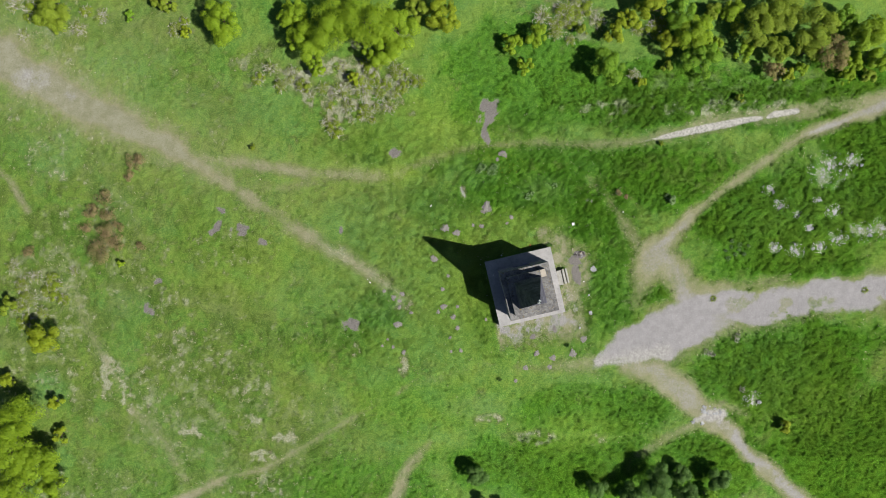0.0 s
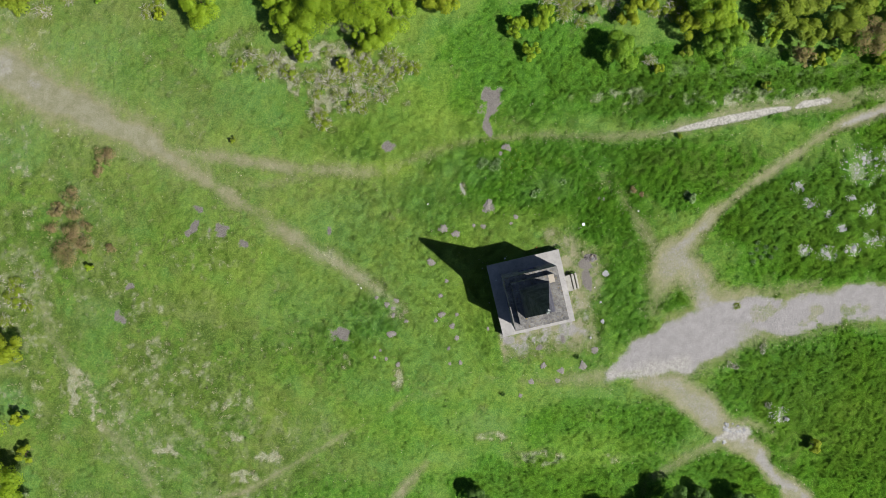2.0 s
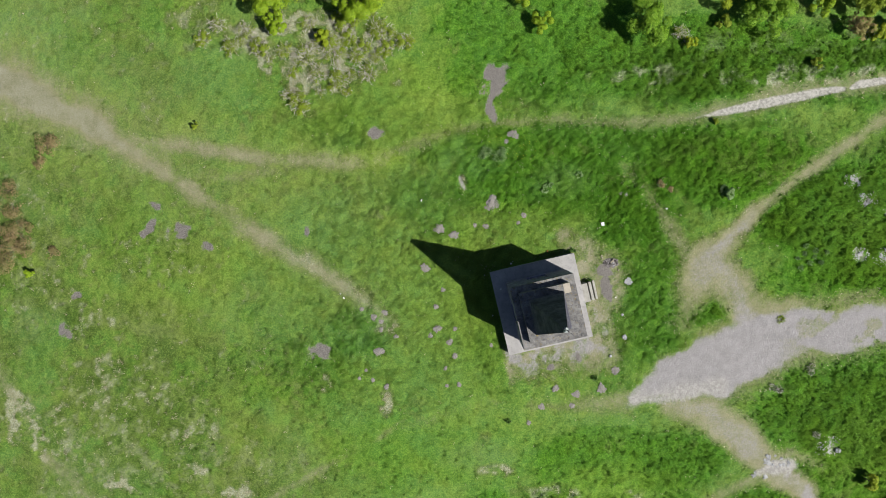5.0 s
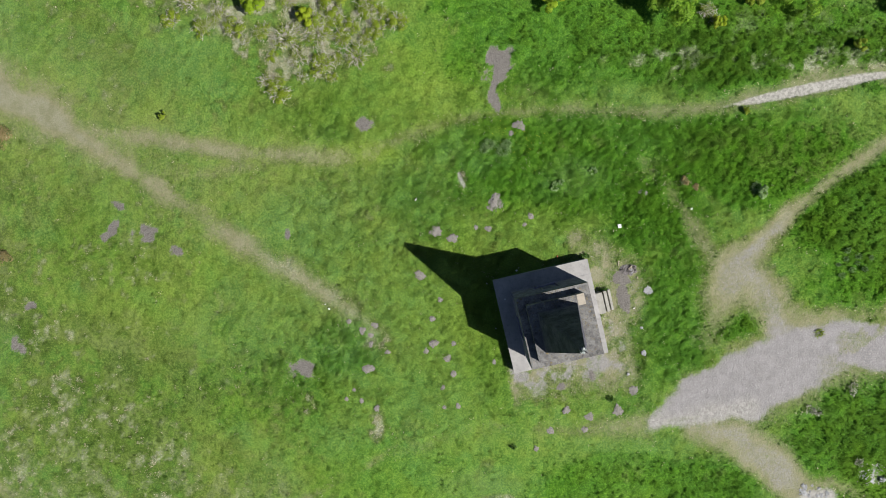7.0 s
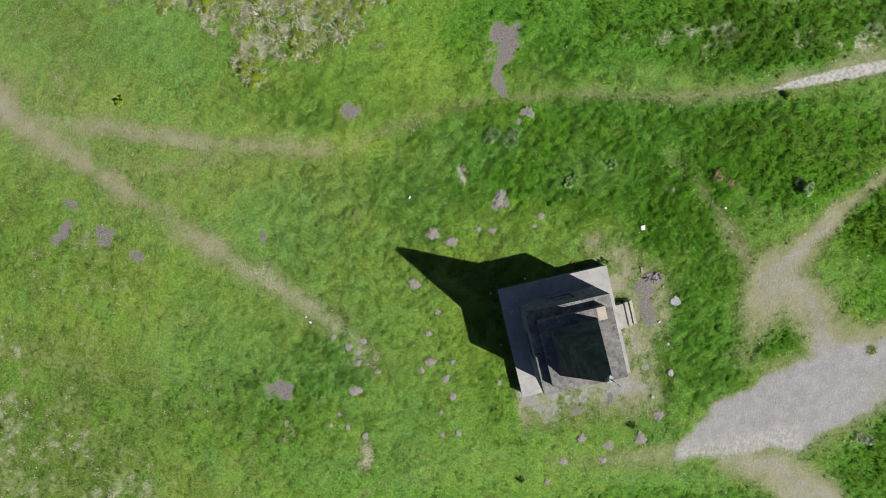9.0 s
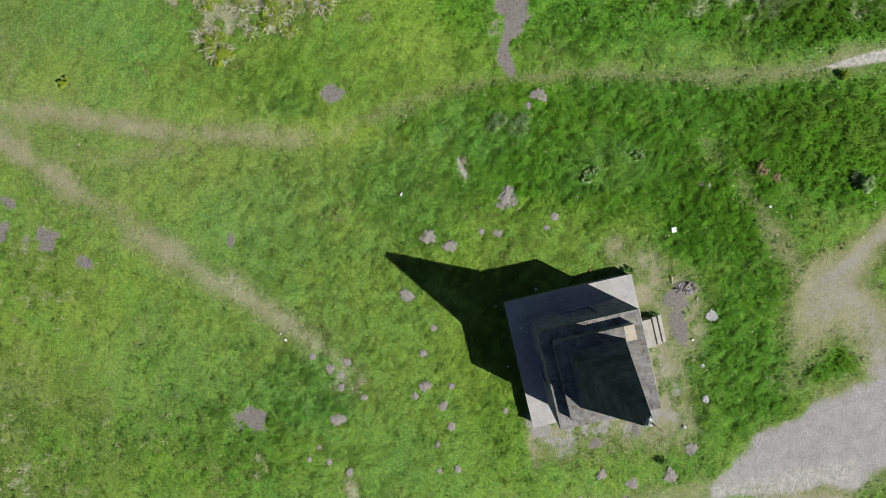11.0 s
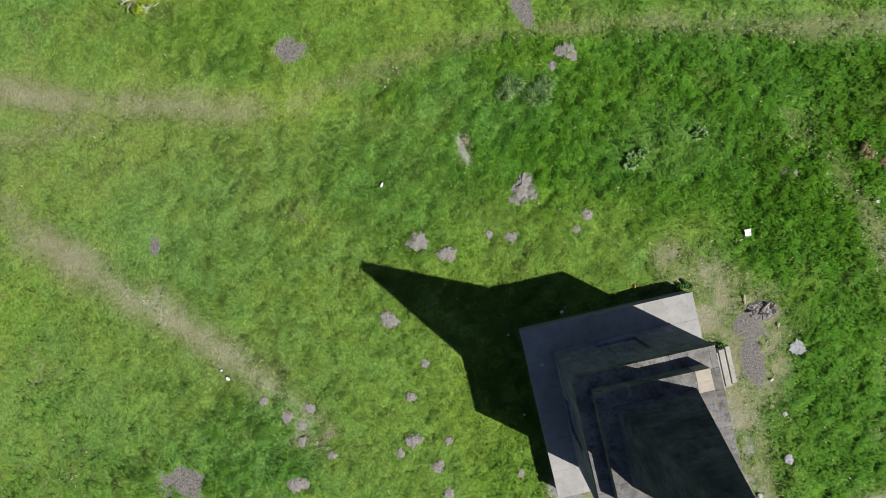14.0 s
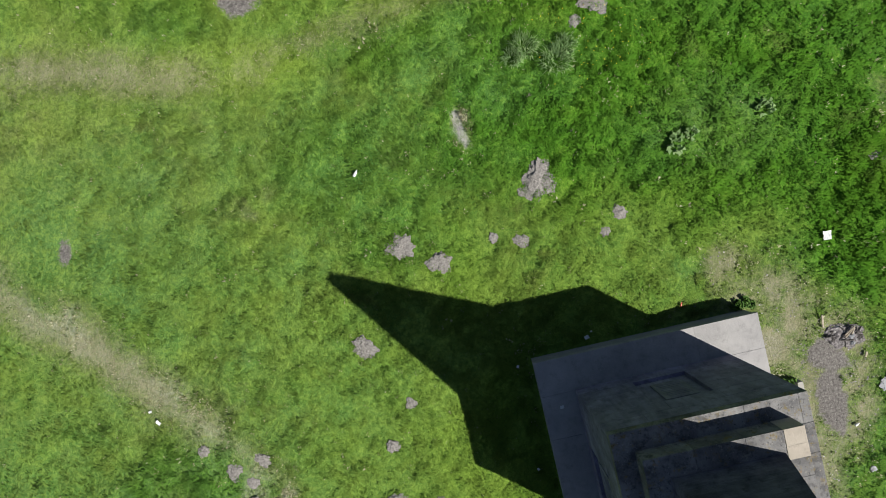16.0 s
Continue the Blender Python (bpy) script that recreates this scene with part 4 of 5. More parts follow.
# ---------------------------------------------------------------- trees and shrubs
def leaf_cloud(rng, radius, tall, count, size, clumps, fat=1.0):
    """Leaves in uneven clumps over a domed crown, as quads."""
    cen = []
    for k in range(clumps):
        a, u = rng.uniform(0, 2 * np.pi), rng.uniform(0, 1) ** 0.5
        r = radius * 0.78 * u * rng.uniform(0.75, 1.15)
        z = tall * (0.45 + 0.42 * math.sqrt(max(0, 1 - u * u)) * rng.uniform(0.35, 1.15))
        cen.append((r * math.cos(a), r * math.sin(a), z, fat * radius * rng.uniform(0.13, 0.33)))
    cen = np.array(cen)
    pick = cen[rng.choice(clumps, count, p=cen[:, 3] ** 2 / (cen[:, 3] ** 2).sum())]
    d = rng.normal(0, 1, (count, 3))
    d /= np.linalg.norm(d, axis=1, keepdims=True)
    d[:, 2] = np.where(d[:, 2] < -0.3, -d[:, 2], d[:, 2])
    pos = pick[:, :3] + d * pick[:, 3:4] * rng.uniform(0.55, 1.08, (count, 1)) ** 0.6
    nor = d + rng.normal(0, 0.55, (count, 3)) + np.array([0, 0, 0.5])
    nor /= np.linalg.norm(nor, axis=1, keepdims=True)
    u = np.cross(nor, rng.normal(0, 1, (count, 3)))
    u /= np.linalg.norm(u, axis=1, keepdims=True)
    v = np.cross(nor, u)
    s = size * rng.uniform(0.6, 1.35, (count, 1))
    droop = nor * s * 0.18
    quad = np.stack([pos - u * s - droop, pos - v * s * 0.5, pos + u * s - droop, pos + v * s * 0.5], 1)
    soft = d + rng.normal(0, 0.28, (count, 3)) + np.array([0, 0, 0.55])
    soft /= np.linalg.norm(soft, axis=1, keepdims=True)
    return quad.reshape(-1, 3), cen, np.repeat(soft, 4, 0)


def foliage(name, parent, quad, soft, material):
    """A mesh of leaves that shades as the rounded clumps they hang in."""
    me = quick_mesh(name, quad, np.arange(len(quad)).reshape(-1, 4), material)
    lean_normals(me, soft)
    ob = new(name, me)
    ob.parent = parent
    return ob


def build_tree(x, y, radius, look_of, seed, tall=None, name="tree", label="", density=1.0, size=0.074, fat=1.0):
    rng = np.random.RandomState(seed)
    tall = tall or radius * 1.7
    t = new(name)
    t.matrix_basis = Matrix.Translation(on_ground(x, y))
    count = int(min(8500, max(320, 1350 * radius * radius * density)))
    quad, cen, soft = leaf_cloud(rng, radius, tall, count, size, max(9, int(9 + 10 * radius)), fat)
    foliage("crown", t, quad, soft, LEAVES[look_of])
    bm = bmesh.new()
    foot, fork = Vector((0, 0, -0.1)), Vector((rng.uniform(-0.1, 0.1), rng.uniform(-0.1, 0.1), tall * 0.3))
    r0 = 0.035 + 0.035 * radius
    tube(bm, [foot, fork * 0.5, fork], [r0, r0 * 0.8, r0 * 0.65])
    for c in cen[: 4 + int(3 * radius)]:
        end = Vector(c[:3])
        mid = fork.lerp(end, 0.5) + Vector((rng.uniform(-0.1, 0.1), rng.uniform(-0.1, 0.1), 0.06 * tall))
        tube(bm, [fork, mid, end], [r0 * 0.5, r0 * 0.3, r0 * 0.1], 5)
    part("trunk", bm, MAT_BARK, t)
    tagged(t, label, "tree" if name == "tree" else "shrub", "trees and shrubs round the meadow")
    return t


TREES_NORTH = [
    (-33.0, 26.1, 1.04, "olive"), (-27.5, 24.0, 1.97, "lime"), (-20.9, 24.6, 1.56, "lime"), (-19.7, 21.9, 1.97, "lime"), (-17.0, 23.4, 2.59, "lime"),
    (-14.0, 23.7, 2.85, "lime"), (-11.6, 23.0, 2.07, "lime"), (-19.0, 19.9, 0.93, "lime"), (-13.2, 21.4, 1.71, "lime"), (-7.4, 24.3, 1.66, "gold"),
    (-9.9, 24.8, 1.24, "olive"), (-15.6, 19.0, 0.67, "gold"), (-1.3, 21.9, 1.04, "lime"), (0.9, 22.6, 1.14, "lime"), (-0.1, 19.8, 0.83, "lime"),
]
TREES_EAST = [
    (5.0, 23.1, 0.62, "olive"), (7.2, 19.6, 1.70, "leafy"), (10.4, 18.6, 0.50, "gold"), (7.8, 22.5, 1.03, "gold"), (8.9, 23.9, 1.18, "gold"), (10.9, 24.8, 1.44, "gold"),
    (12.5, 21.8, 1.13, "gold"), (12.6, 19.8, 0.62, "olive"), (13.7, 24.1, 1.54, "leafy"), (14.7, 22.5, 1.75, "lime"), (15.2, 20.3, 1.70, "leafy"), (16.5, 24.6, 1.03, "olive"),
    (16.9, 21.8, 0.72, "lime"), (17.9, 24.8, 1.34, "lime"), (18.8, 22.9, 0.82, "olive"), (19.3, 21.0, 0.93, "lime"), (20.1, 23.2, 1.85, "olive"), (22.1, 21.1, 1.34, "olive"),
    (21.8, 19.4, 1.03, "grey"), (22.3, 24.3, 1.96, "olive"), (23.5, 19.1, 0.62, "gold"), (24.7, 19.5, 0.72, "lime"), (24.9, 21.0, 1.24, "olive"), (25.3, 22.9, 2.06, "olive"),
    (27.0, 20.8, 1.65, "grey"), (28.4, 24.0, 1.24, "leafy"), (28.5, 18.9, 0.82, "lime"), (28.9, 20.0, 1.03, "lime"), (30.1, 22.5, 1.85, "lime"), (30.4, 18.8, 0.82, "olive"), (31.2, 20.1, 1.24, "lime"),
]
TREES_WEST = [
    (-45.3, -5.0, 1.56, "gold"), (-49.7, -9.5, 0.93, "gold"), (-45.0, -11.5, 0.88, "gold"), (-44.9, -14.9, 0.83, "gold"), (-47.6, -12.8, 2.59, "lime"),
    (-48.8, -15.9, 2.49, "lime"), (-46.2, -16.8, 2.18, "lime"), (-45.3, -19.7, 1.66, "lime"), (-48.6, -19.7, 2.33, "lime"),
]
TREES_SOUTH = [
    (-4.3, -17.5, 1.03, "deep"), (-3.7, -20.4, 0.62, "deep"), (-2.1, -20.6, 0.52, "olive"), (6.8, -18.6, 0.95, "deep"), (12.0, -17.7, 1.54, "deep"), (10.0, -19.3, 1.20, "deep"),
    (14.4, -17.2, 0.93, "deep"), (15.0, -19.1, 1.24, "deep"), (17.8, -17.5, 1.20, "deep"), (17.0, -19.4, 0.82, "leafy"), (23.8, -12.8, 0.57, "gold"), (11.1, -20.1, 1.03, "leafy"),
]
WORDS = {
    "lime": "bushy tree with bright lime-green spring leaves", "olive": "bushy tree with dull olive-green leaves", "gold": "rounded bush with yellow-green leaves",
    "deep": "dense tree with deep green leaves", "leafy": "bushy tree with fresh mid-green leaves", "grey": "half-bare brown hawthorn tree with few leaves",
}
TREES_MORE = [(-36.9, 25.2, 0.6, "leafy"), (-34.0, 26.4, 0.9, "olive"), (-43.7, 25.0, 1.9, "olive"), (-31.5, 23.5, 0.6, "gold"), (-49.3, -2.1, 0.9, "olive"), (-38.0, 2.1, 0.45, "lime")]
OPEN_TREES = TREES_NORTH + TREES_EAST + TREES_WEST + TREES_MORE
for k, (x, y, r, kind_of) in enumerate(OPEN_TREES + TREES_SOUTH):
    r *= 1.06
    dense = k >= len(OPEN_TREES)
    label = WORDS[kind_of].replace("tree", "tree" if r > 1.2 else "shrub")
    build_tree(x, y, r, kind_of, 100 + k, r * (1.65 if dense else 1.35), "tree" if r > 1.2 else "shrub", label, 0.7 if kind_of == "grey" else (2.4 if dense else 1.35), fat=1.4 if dense else 1.0)
for k, (x, y, r) in enumerate(((13.3, 7.9, 0.47), (19.2, 17.0, 0.46), (-25.1, 12.8, 0.36), (12.2, 13.0, 0.26))):
    build_tree(x, y, r, "sage" if k == 0 else "olive", 300 + k, r * 1.5, "shrub", "small low shrub alone in long grass", 2.5, 0.06)
for k, (x, y, r) in enumerate(((-36.7, 11.6, 0.88), (-37.3, 10.2, 0.62), (-39.7, 8.2, 0.78), (-41.1, 7.0, 0.83), (-39.4, 6.7, 0.78), (-39.8, 4.9, 1.04), (-40.0, 3.4, 1.30), (-41.7, 5.4, 0.62), (-38.6, 3.9, 0.83), (-36.3, 3.5, 0.57), (-47.6, 3.1, 0.67), (-38.3, 5.5, 0.62), (8.5, 8.6, 0.3), (9.2, 8.2, 0.26))):
    t = build_tree(x, y, 1.1 * r, "brown", 400 + k, 0.36 * r, "bracken_clump", "low clump of dead brown bracken in the grass", 0.9, 0.05, 1.4)
    tagged(t, category="bracken", group="dead bracken in the meadow")


# ---------------------------------------------------------------- molehills, stones, litter
MOLEHILLS_A = [
    (-7.3, 5.3, 0.38), (-6.2, 4.9, 0.31), (-3.45, 7.2, 0.56), (-4.7, 5.6, 0.14), (-3.9, 5.5, 0.21), (-1.2, 6.3, 0.21), (-1.6, 5.8, 0.14), (-7.0, 0.9, 0.17),
    (-8.3, 2.5, 0.31), (-7.5, -0.3, 0.19), (-7.4, -1.9, 0.26), (-7.9, -2.4, 0.21), (-6.5, -2.9, 0.24), (-6.1, -3.9, 0.21), (-10.4, -2.5, 0.17), (-11.5, -2.0, 0.17),
    (-12.0, -1.1, 0.24), (-11.5, -1.4, 0.17), (-12.9, -0.5, 0.17), (5.7, 7.9, 0.14), (5.5, -4.9, 0.31), (-2.5, 11.6, 0.19), (-2.0, 12.1, 0.33),
]
MOLEHILLS_B = [
    (-6.1, -1.9, 0.16), (-6.8, -4.8, 0.15), (-5.8, -6.0, 0.17), (-6.7, -6.1, 0.14), (-13.1, -5.6, 0.13), (-12.1, -5.7, 0.16), (-11.1, -6.2, 0.2), (-12.6, -5.0, 0.12), (-11.2, -0.75, 0.22), (6.0, 7.8, 0.15),
    (2.7, -6.6, 0.31), (4.5, -6.2, 0.31), (0.2, -7.6, 0.24), (2.4, -7.5, 0.20), (1.2, -6.2, 0.24), (-0.7, -8.8, 0.17), (-3.5, -3.1, 0.14), (-11.7, -3.6, 0.35),
]
for k, (x, y, r) in enumerate(MOLEHILLS_A + MOLEHILLS_B):
    rnd = random.Random(60 + k)
    heap = lump(rnd, r * 1.05, r * 0.22, 0.34, 4 if r > 0.25 else 3, 0.9)
    lobes = [(rnd.uniform(0, 6.28), rnd.uniform(0.04, 0.13), j) for j in (2, 3, 7)]
    for v in heap.verts:
        a = math.atan2(v.co.y, v.co.x)
        grow = 1 + sum(w * math.cos(j * a + p) for p, w, j in lobes)
        v.co.x, v.co.y = v.co.x * grow, v.co.y * grow * 0.85
    ob = part("molehill", heap, MAT_SOIL, None, "dry grey-brown molehill of crumbled soil in grass")
    ob.matrix_basis = Matrix.Translation(on_ground(x, y, 0.02)) @ pose(0, 0, 0, 0, 0, 40 * k)
    tagged(ob, "", "molehill", "molehills in the grass")
ROCKS = RUBBLE + [(17.2, -12.0, 1.04), (16.2, -12.5, 0.52), (18.2, -11.9, 0.5)]
rng = random.Random(12)
for k, (x, y, r) in enumerate(ROCKS):
    for j in range(max(5, int(11 * r))):
        a, d, s = rng.uniform(0, 6.28), 1.3 * r * rng.uniform(0, 1.0), rng.choice((0.06, 0.08, 0.10, 0.13, 0.17)) * rng.uniform(0.8, 1.2)
        ob = part("stone", lump(rng, s, s * 0.35, 0.8, 2), MAT_LIME, None, "pale bleached limestone lying in the grass")
        px, py = x + d * math.cos(a), y + 0.65 * d * math.sin(a)
        ob.matrix_basis = Matrix.Translation(on_ground(px, py, 0.01)) @ pose(0, 0, 0, 0, 0, rng.uniform(0, 360))
        tagged(ob, "", "stone", "pale stones in the grass")


def build_gravel():
    """Loose stones on the gravel track and the chalky path."""
    r = np.random.RandomState(8)
    n = 60000
    x, y = r.uniform(6, 36, n), r.uniform(-9, 17, n)
    keep = (y < 4.5) | (y > 12.5)
    x, y = x[keep], y[keep]
    f = land(x, y)
    keep = r.rand(len(x)) < f["pale"] * 0.7 - 0.25
    x, y = x[keep], y[keep]
    s = r.uniform(0.012, 0.034, len(x)) * np.where(y > 12, 0.8, 1.0)
    for cx, cy, size in RUBBLE:  # broken stone in the rubble patches
        n = int(170 * size)
        a, d = r.uniform(0, 6.28, n), size * r.uniform(0, 1.15, n) ** 0.7
        x, y = np.append(x, cx + 1.25 * d * np.cos(a)), np.append(y, cy + d * np.sin(a))
        s = np.append(s, r.uniform(0.02, 0.065, n))
    c0, s0 = math.cos(radians(TURN)), math.sin(radians(TURN))  # grit in the worn margin of the plinth
    gx, gy = r.uniform(-4, 7, 9000), r.uniform(-6.5, 6.5, 9000)
    fg = land(gx, gy)
    keep = (np.maximum(np.abs(gx * c0 + gy * s0), np.abs(-gx * s0 + gy * c0)) > 3.1) & (r.rand(9000) < 0.9 * fg["wear"] - 0.15) & (r.rand(9000) > 0.5) & (fg["bare"] < 0.25)
    x, y, s = np.append(x, gx[keep]), np.append(y, gy[keep]), np.append(s, r.uniform(0.012, 0.032, keep.sum()))
    n = len(x)
    z = surface(x, y)
    a = r.uniform(0, 6.28, n)
    corners = []
    for k in range(4):
        q = s * r.uniform(0.7, 1.3, n)
        corners.append(np.stack([x + q * np.cos(a + k * 1.571), y + q * np.sin(a + k * 1.571), z - 0.004 + 0.2 * s * r.rand(n)], -1))
    top = np.stack([x + s * r.uniform(-0.3, 0.3, n), y + s * r.uniform(-0.3, 0.3, n), z + s * r.uniform(0.4, 0.9, n)], -1)
    verts = np.stack([*corners, top], 1).reshape(-1, 3)
    i = 5 * np.arange(n)[:, None]
    faces = np.concatenate([i + np.array([[k, (k + 1) % 4, 4]]) for k in range(4)], 0)
    me = quick_mesh("loose_gravel", verts, faces, MAT_GRAVEL)
    tagged(new("loose_gravel", me), "loose pale grey gravel stones scattered on the track", "gravel", kind="stuff")


def gravel_material():
    n = Nodes("loose_stone_chips")
    r = n.geo.outputs["Random Per Island"]
    return n.done(n.mix(r, (0.135, 0.132, 0.130), (0.35, 0.347, 0.345)), 0.9, n.noise(60, 3), 0.3, 0.005)


MAT_GRAVEL = gravel_material()
build_gravel()


def build_crumbs():
    """Crumbled earth on the bare patches and the trodden margin of the plinth."""
    r = np.random.RandomState(18)
    xs, ys = [], []
    for cx, cy, rx, ry, turn in BARE + [(4.78, 1.15, 0.44, 1.02, 12)]:
        n = int(900 * (rx + 0.2) * (ry + 0.2))
        xs.append(cx + (rx + 0.3) * 1.2 * r.uniform(-1, 1, n))
        ys.append(cy + (ry + 0.3) * 1.2 * r.uniform(-1, 1, n))
    n = 5000
    xs.append(r.uniform(-5, 7, n))
    ys.append(r.uniform(-6, 6, n))
    x, y = np.concatenate(xs), np.concatenate(ys)
    f = land(x, y)
    c, s = math.cos(radians(TURN)), math.sin(radians(TURN))
    off = np.maximum(np.abs(x * c + y * s), np.abs(-x * s + y * c)) > 3.1
    keep = off & (r.rand(len(x)) < np.maximum(f["bare"], 0.6 * f["wear"]))
    x, y = x[keep], y[keep]
    n = len(x)
    z, a, size = surface(x, y), r.uniform(0, 6.28, n), r.uniform(0.010, 0.034, n)
    ring = [np.stack([x + size * r.uniform(0.7, 1.3, n) * np.cos(a + k * 1.571), y + size * r.uniform(0.7, 1.3, n) * np.sin(a + k * 1.571), z - 0.004], -1) for k in range(4)]
    top = np.stack([x, y, z + size * r.uniform(0.5, 1.0, n)], -1)
    i = 5 * np.arange(n)[:, None]
    faces = np.concatenate([i + np.array([[k, (k + 1) % 4, 4]]) for k in range(4)], 0)
    me = quick_mesh("soil_crumbs", np.stack([*ring, top], 1).reshape(-1, 3), faces, MAT_SOIL)
    tagged(new("soil_crumbs", me), "dry crumbled soil strewn over bare worn patches", "soil", kind="stuff")


build_crumbs()


# ---------------------------------------------------------------- dead scrub
def build_scrub(seed, radius, leafy):
    """A low thicket of bleached stems with a few leaves left on it."""
    r = np.random.RandomState(seed)
    t = new("dead_shrub")
    bm = bmesh.new()
    for k in range(52):
        a, d = r.uniform(0, 6.28), radius * r.uniform(0.3, 1.1)
        foot = Vector((0.25 * d * math.cos(a), 0.25 * d * math.sin(a), -0.05))
        end = Vector((d * math.cos(a), d * math.sin(a), radius * r.uniform(0.15, 0.55)))
        mid = foot.lerp(end, 0.55) + Vector((r.uniform(-0.1, 0.1), r.uniform(-0.1, 0.1), 0.22 * radius))
        tube(bm, [foot, mid, end], [0.014, 0.011, 0.005], 4)
        for j in range(3):
            p = mid.lerp(end, r.uniform(0, 0.9))
            q = p + Vector((r.uniform(-0.25, 0.25), r.uniform(-0.25, 0.25), r.uniform(-0.05, 0.15))) * radius
            tube(bm, [p, q], [0.010, 0.005], 3)
    part("stem_tangle", bm, MAT_TWIG, t, "bleached bare stems")
    quad, cen, soft = leaf_cloud(r, radius * 0.95, radius * 0.55, int(300 * leafy), 0.042, 26)
    foliage("foliage", t, quad, soft, LEAVES["olive"])
    return tagged(t, "tangled half-dead shrub of bleached stems in dry grass", "shrub", "dead shrubs at the wood's edge")


SCRUB_NORTH = [
    (-23.4, 20.2, 0.64), (-22.5, 18.5, 0.64), (-20.3, 18.4, 0.77), (-17.0, 17.7, 0.86), (-15.4, 18.8, 0.86), (-14.1, 20.4, 0.94), (-15.0, 17.9, 0.77), (-11.6, 19.6, 0.86), (-11.1, 18.3, 0.64),
    (-12.4, 16.6, 0.77), (-14.6, 16.0, 0.86), (-17.4, 14.3, 0.77), (-18.3, 15.0, 0.51), (-13.3, 17.7, 0.64), (-9.8, 18.7, 0.64), (-16.8, 20.1, 0.64), (-12.4, 20.9, 0.60), (-24.6, 19.2, 0.6),
    (-16.1, 17.0, 0.5), (-13.6, 16.4, 0.45), (-14.4, 18.4, 0.55), (-15.9, 15.2, 0.4), (-11.9, 17.6, 0.45), (-12.7, 18.5, 0.5), (-16.3, 18.5, 0.5), (-10.6, 19.3, 0.4), (-13.9, 15.2, 0.35), (-19.6, 17.6, 0.4), (-21.9, 18.9, 0.45), (-17.9, 16.6, 0.4), (-21.4, 19.6, 0.7), (-18.6, 18.2, 0.6), (-13.8, 19.1, 0.6), (-16.2, 16.4, 0.6),
]
SCRUB_FAR = [
    (3.6, 24.9, 1.04), (5.1, 25.2, 0.93), (1.5, 24.5, 0.78), (2.8, 23.7, 0.78), (11.7, 23.3, 0.93), (10.2, 18.8, 0.41), (23.1, 19.3, 0.52), (-46.6, 26.0, 1.04), (-42.1, 24.3, 0.78),
    (-47.5, -1.6, 1.04), (-45.3, -1.0, 0.78), (-48.4, 26.7, 0.9), (-44.6, 26.0, 0.7), (-41.5, 25.9, 0.6), (-39.9, 25.4, 0.7), (-32.6, 23.9, 0.7), (-31.8, 24.5, 0.6), (-47.7, 23.8, 0.6),
    (-48.1, -0.2, 0.8), (-44.9, 0.1, 0.8), (-46.9, 0.6, 0.7), (-48.7, -2.4, 0.7), (-44.1, -1.5, 0.6), (-49.1, 1.7, 0.7), (-46.1, -2.9, 0.7), (-47.9, -3.8, 0.8), (-42.9, 1.2, 0.5),
    (2.8, 23.0, 0.7), (4.3, 24.0, 0.8), (6.5, 24.0, 0.7), (10.1, 23.3, 0.6), (12.1, 23.8, 0.6), (9.7, 19.3, 0.5), (4.1, 22.4, 0.5),
]
scrub_kinds = [build_scrub(500 + k, 0.8, leafy) for k, leafy in enumerate((1.4, 3.0, 5.5))]
for k, (x, y, r) in enumerate(SCRUB_NORTH + SCRUB_FAR):
    m = Matrix.Translation(on_ground(x, y)) @ pose(0, 0, 0, 0, 0, 77 * k)
    if k < 3:
        scrub_kinds[k].matrix_basis = m
    else:
        ob = copy_thing(scrub_kinds[(k * 7) % 3], m)
        ob.scale = (r / 0.8 * 1.2, r / 0.8 * 1.2, r / 0.8 * 0.8)


# ---------------------------------------------------------------- weeds and tussocks
def build_tussock(seed, radius, tall, name, label, category, material, wide, blades=130):
    r = np.random.RandomState(seed)
    n = blades
    a, d = r.uniform(0, 6.28, n), radius * np.sqrt(r.rand(n))
    px, py = d * np.cos(a), d * np.sin(a)
    a = a + r.normal(0, 0.9, n)
    reach = radius * r.uniform(0.25, 0.8, n)
    bx, by = 0.75 * px, 0.75 * py
    mx, my = bx + 0.45 * reach * np.cos(a), by + 0.45 * reach * np.sin(a)
    tx, ty = bx + reach * np.cos(a), by + reach * np.sin(a)
    h = tall * r.uniform(0.6, 1.1, n)
    w = wide * r.uniform(0.7, 1.3, n)
    sx, sy = -np.sin(a) * w, np.cos(a) * w
    zero = np.full(n, -0.03)
    pts = [np.stack(p, -1) for p in ((bx - sx, by - sy, zero), (bx + sx, by + sy, zero), (mx + sx, my + sy, h), (mx - sx, my - sy, h), (tx, ty, h * 0.8))]
    verts = np.stack([pts[0], pts[1], pts[2], pts[3], pts[3], pts[2], pts[4], pts[4]], 1).reshape(-1, 3)
    quads = np.arange(8 * n).reshape(-1, 4)
    me = quick_mesh(name, verts, quads, material)
    return tagged(new(name, me), label, category, "weeds and tussocks in the meadow")


for k, (x, y, r, h) in enumerate(((-3.9, 10.9, 0.38, 0.32), (-3.0, 10.5, 0.45, 0.36), (-2.8, 10.9, 0.35, 0.3), (-4.2, 10.6, 0.3, 0.25), (12.9, 8.2, 0.3, 0.3))):
    ob = build_tussock(700 + k, r, h, "grass_tussock", "tall grey-green grass tussock in the meadow", "tussock", LEAVES["sage"], 0.008, 170)
    ob.matrix_basis = Matrix.Translation(on_ground(x, y))
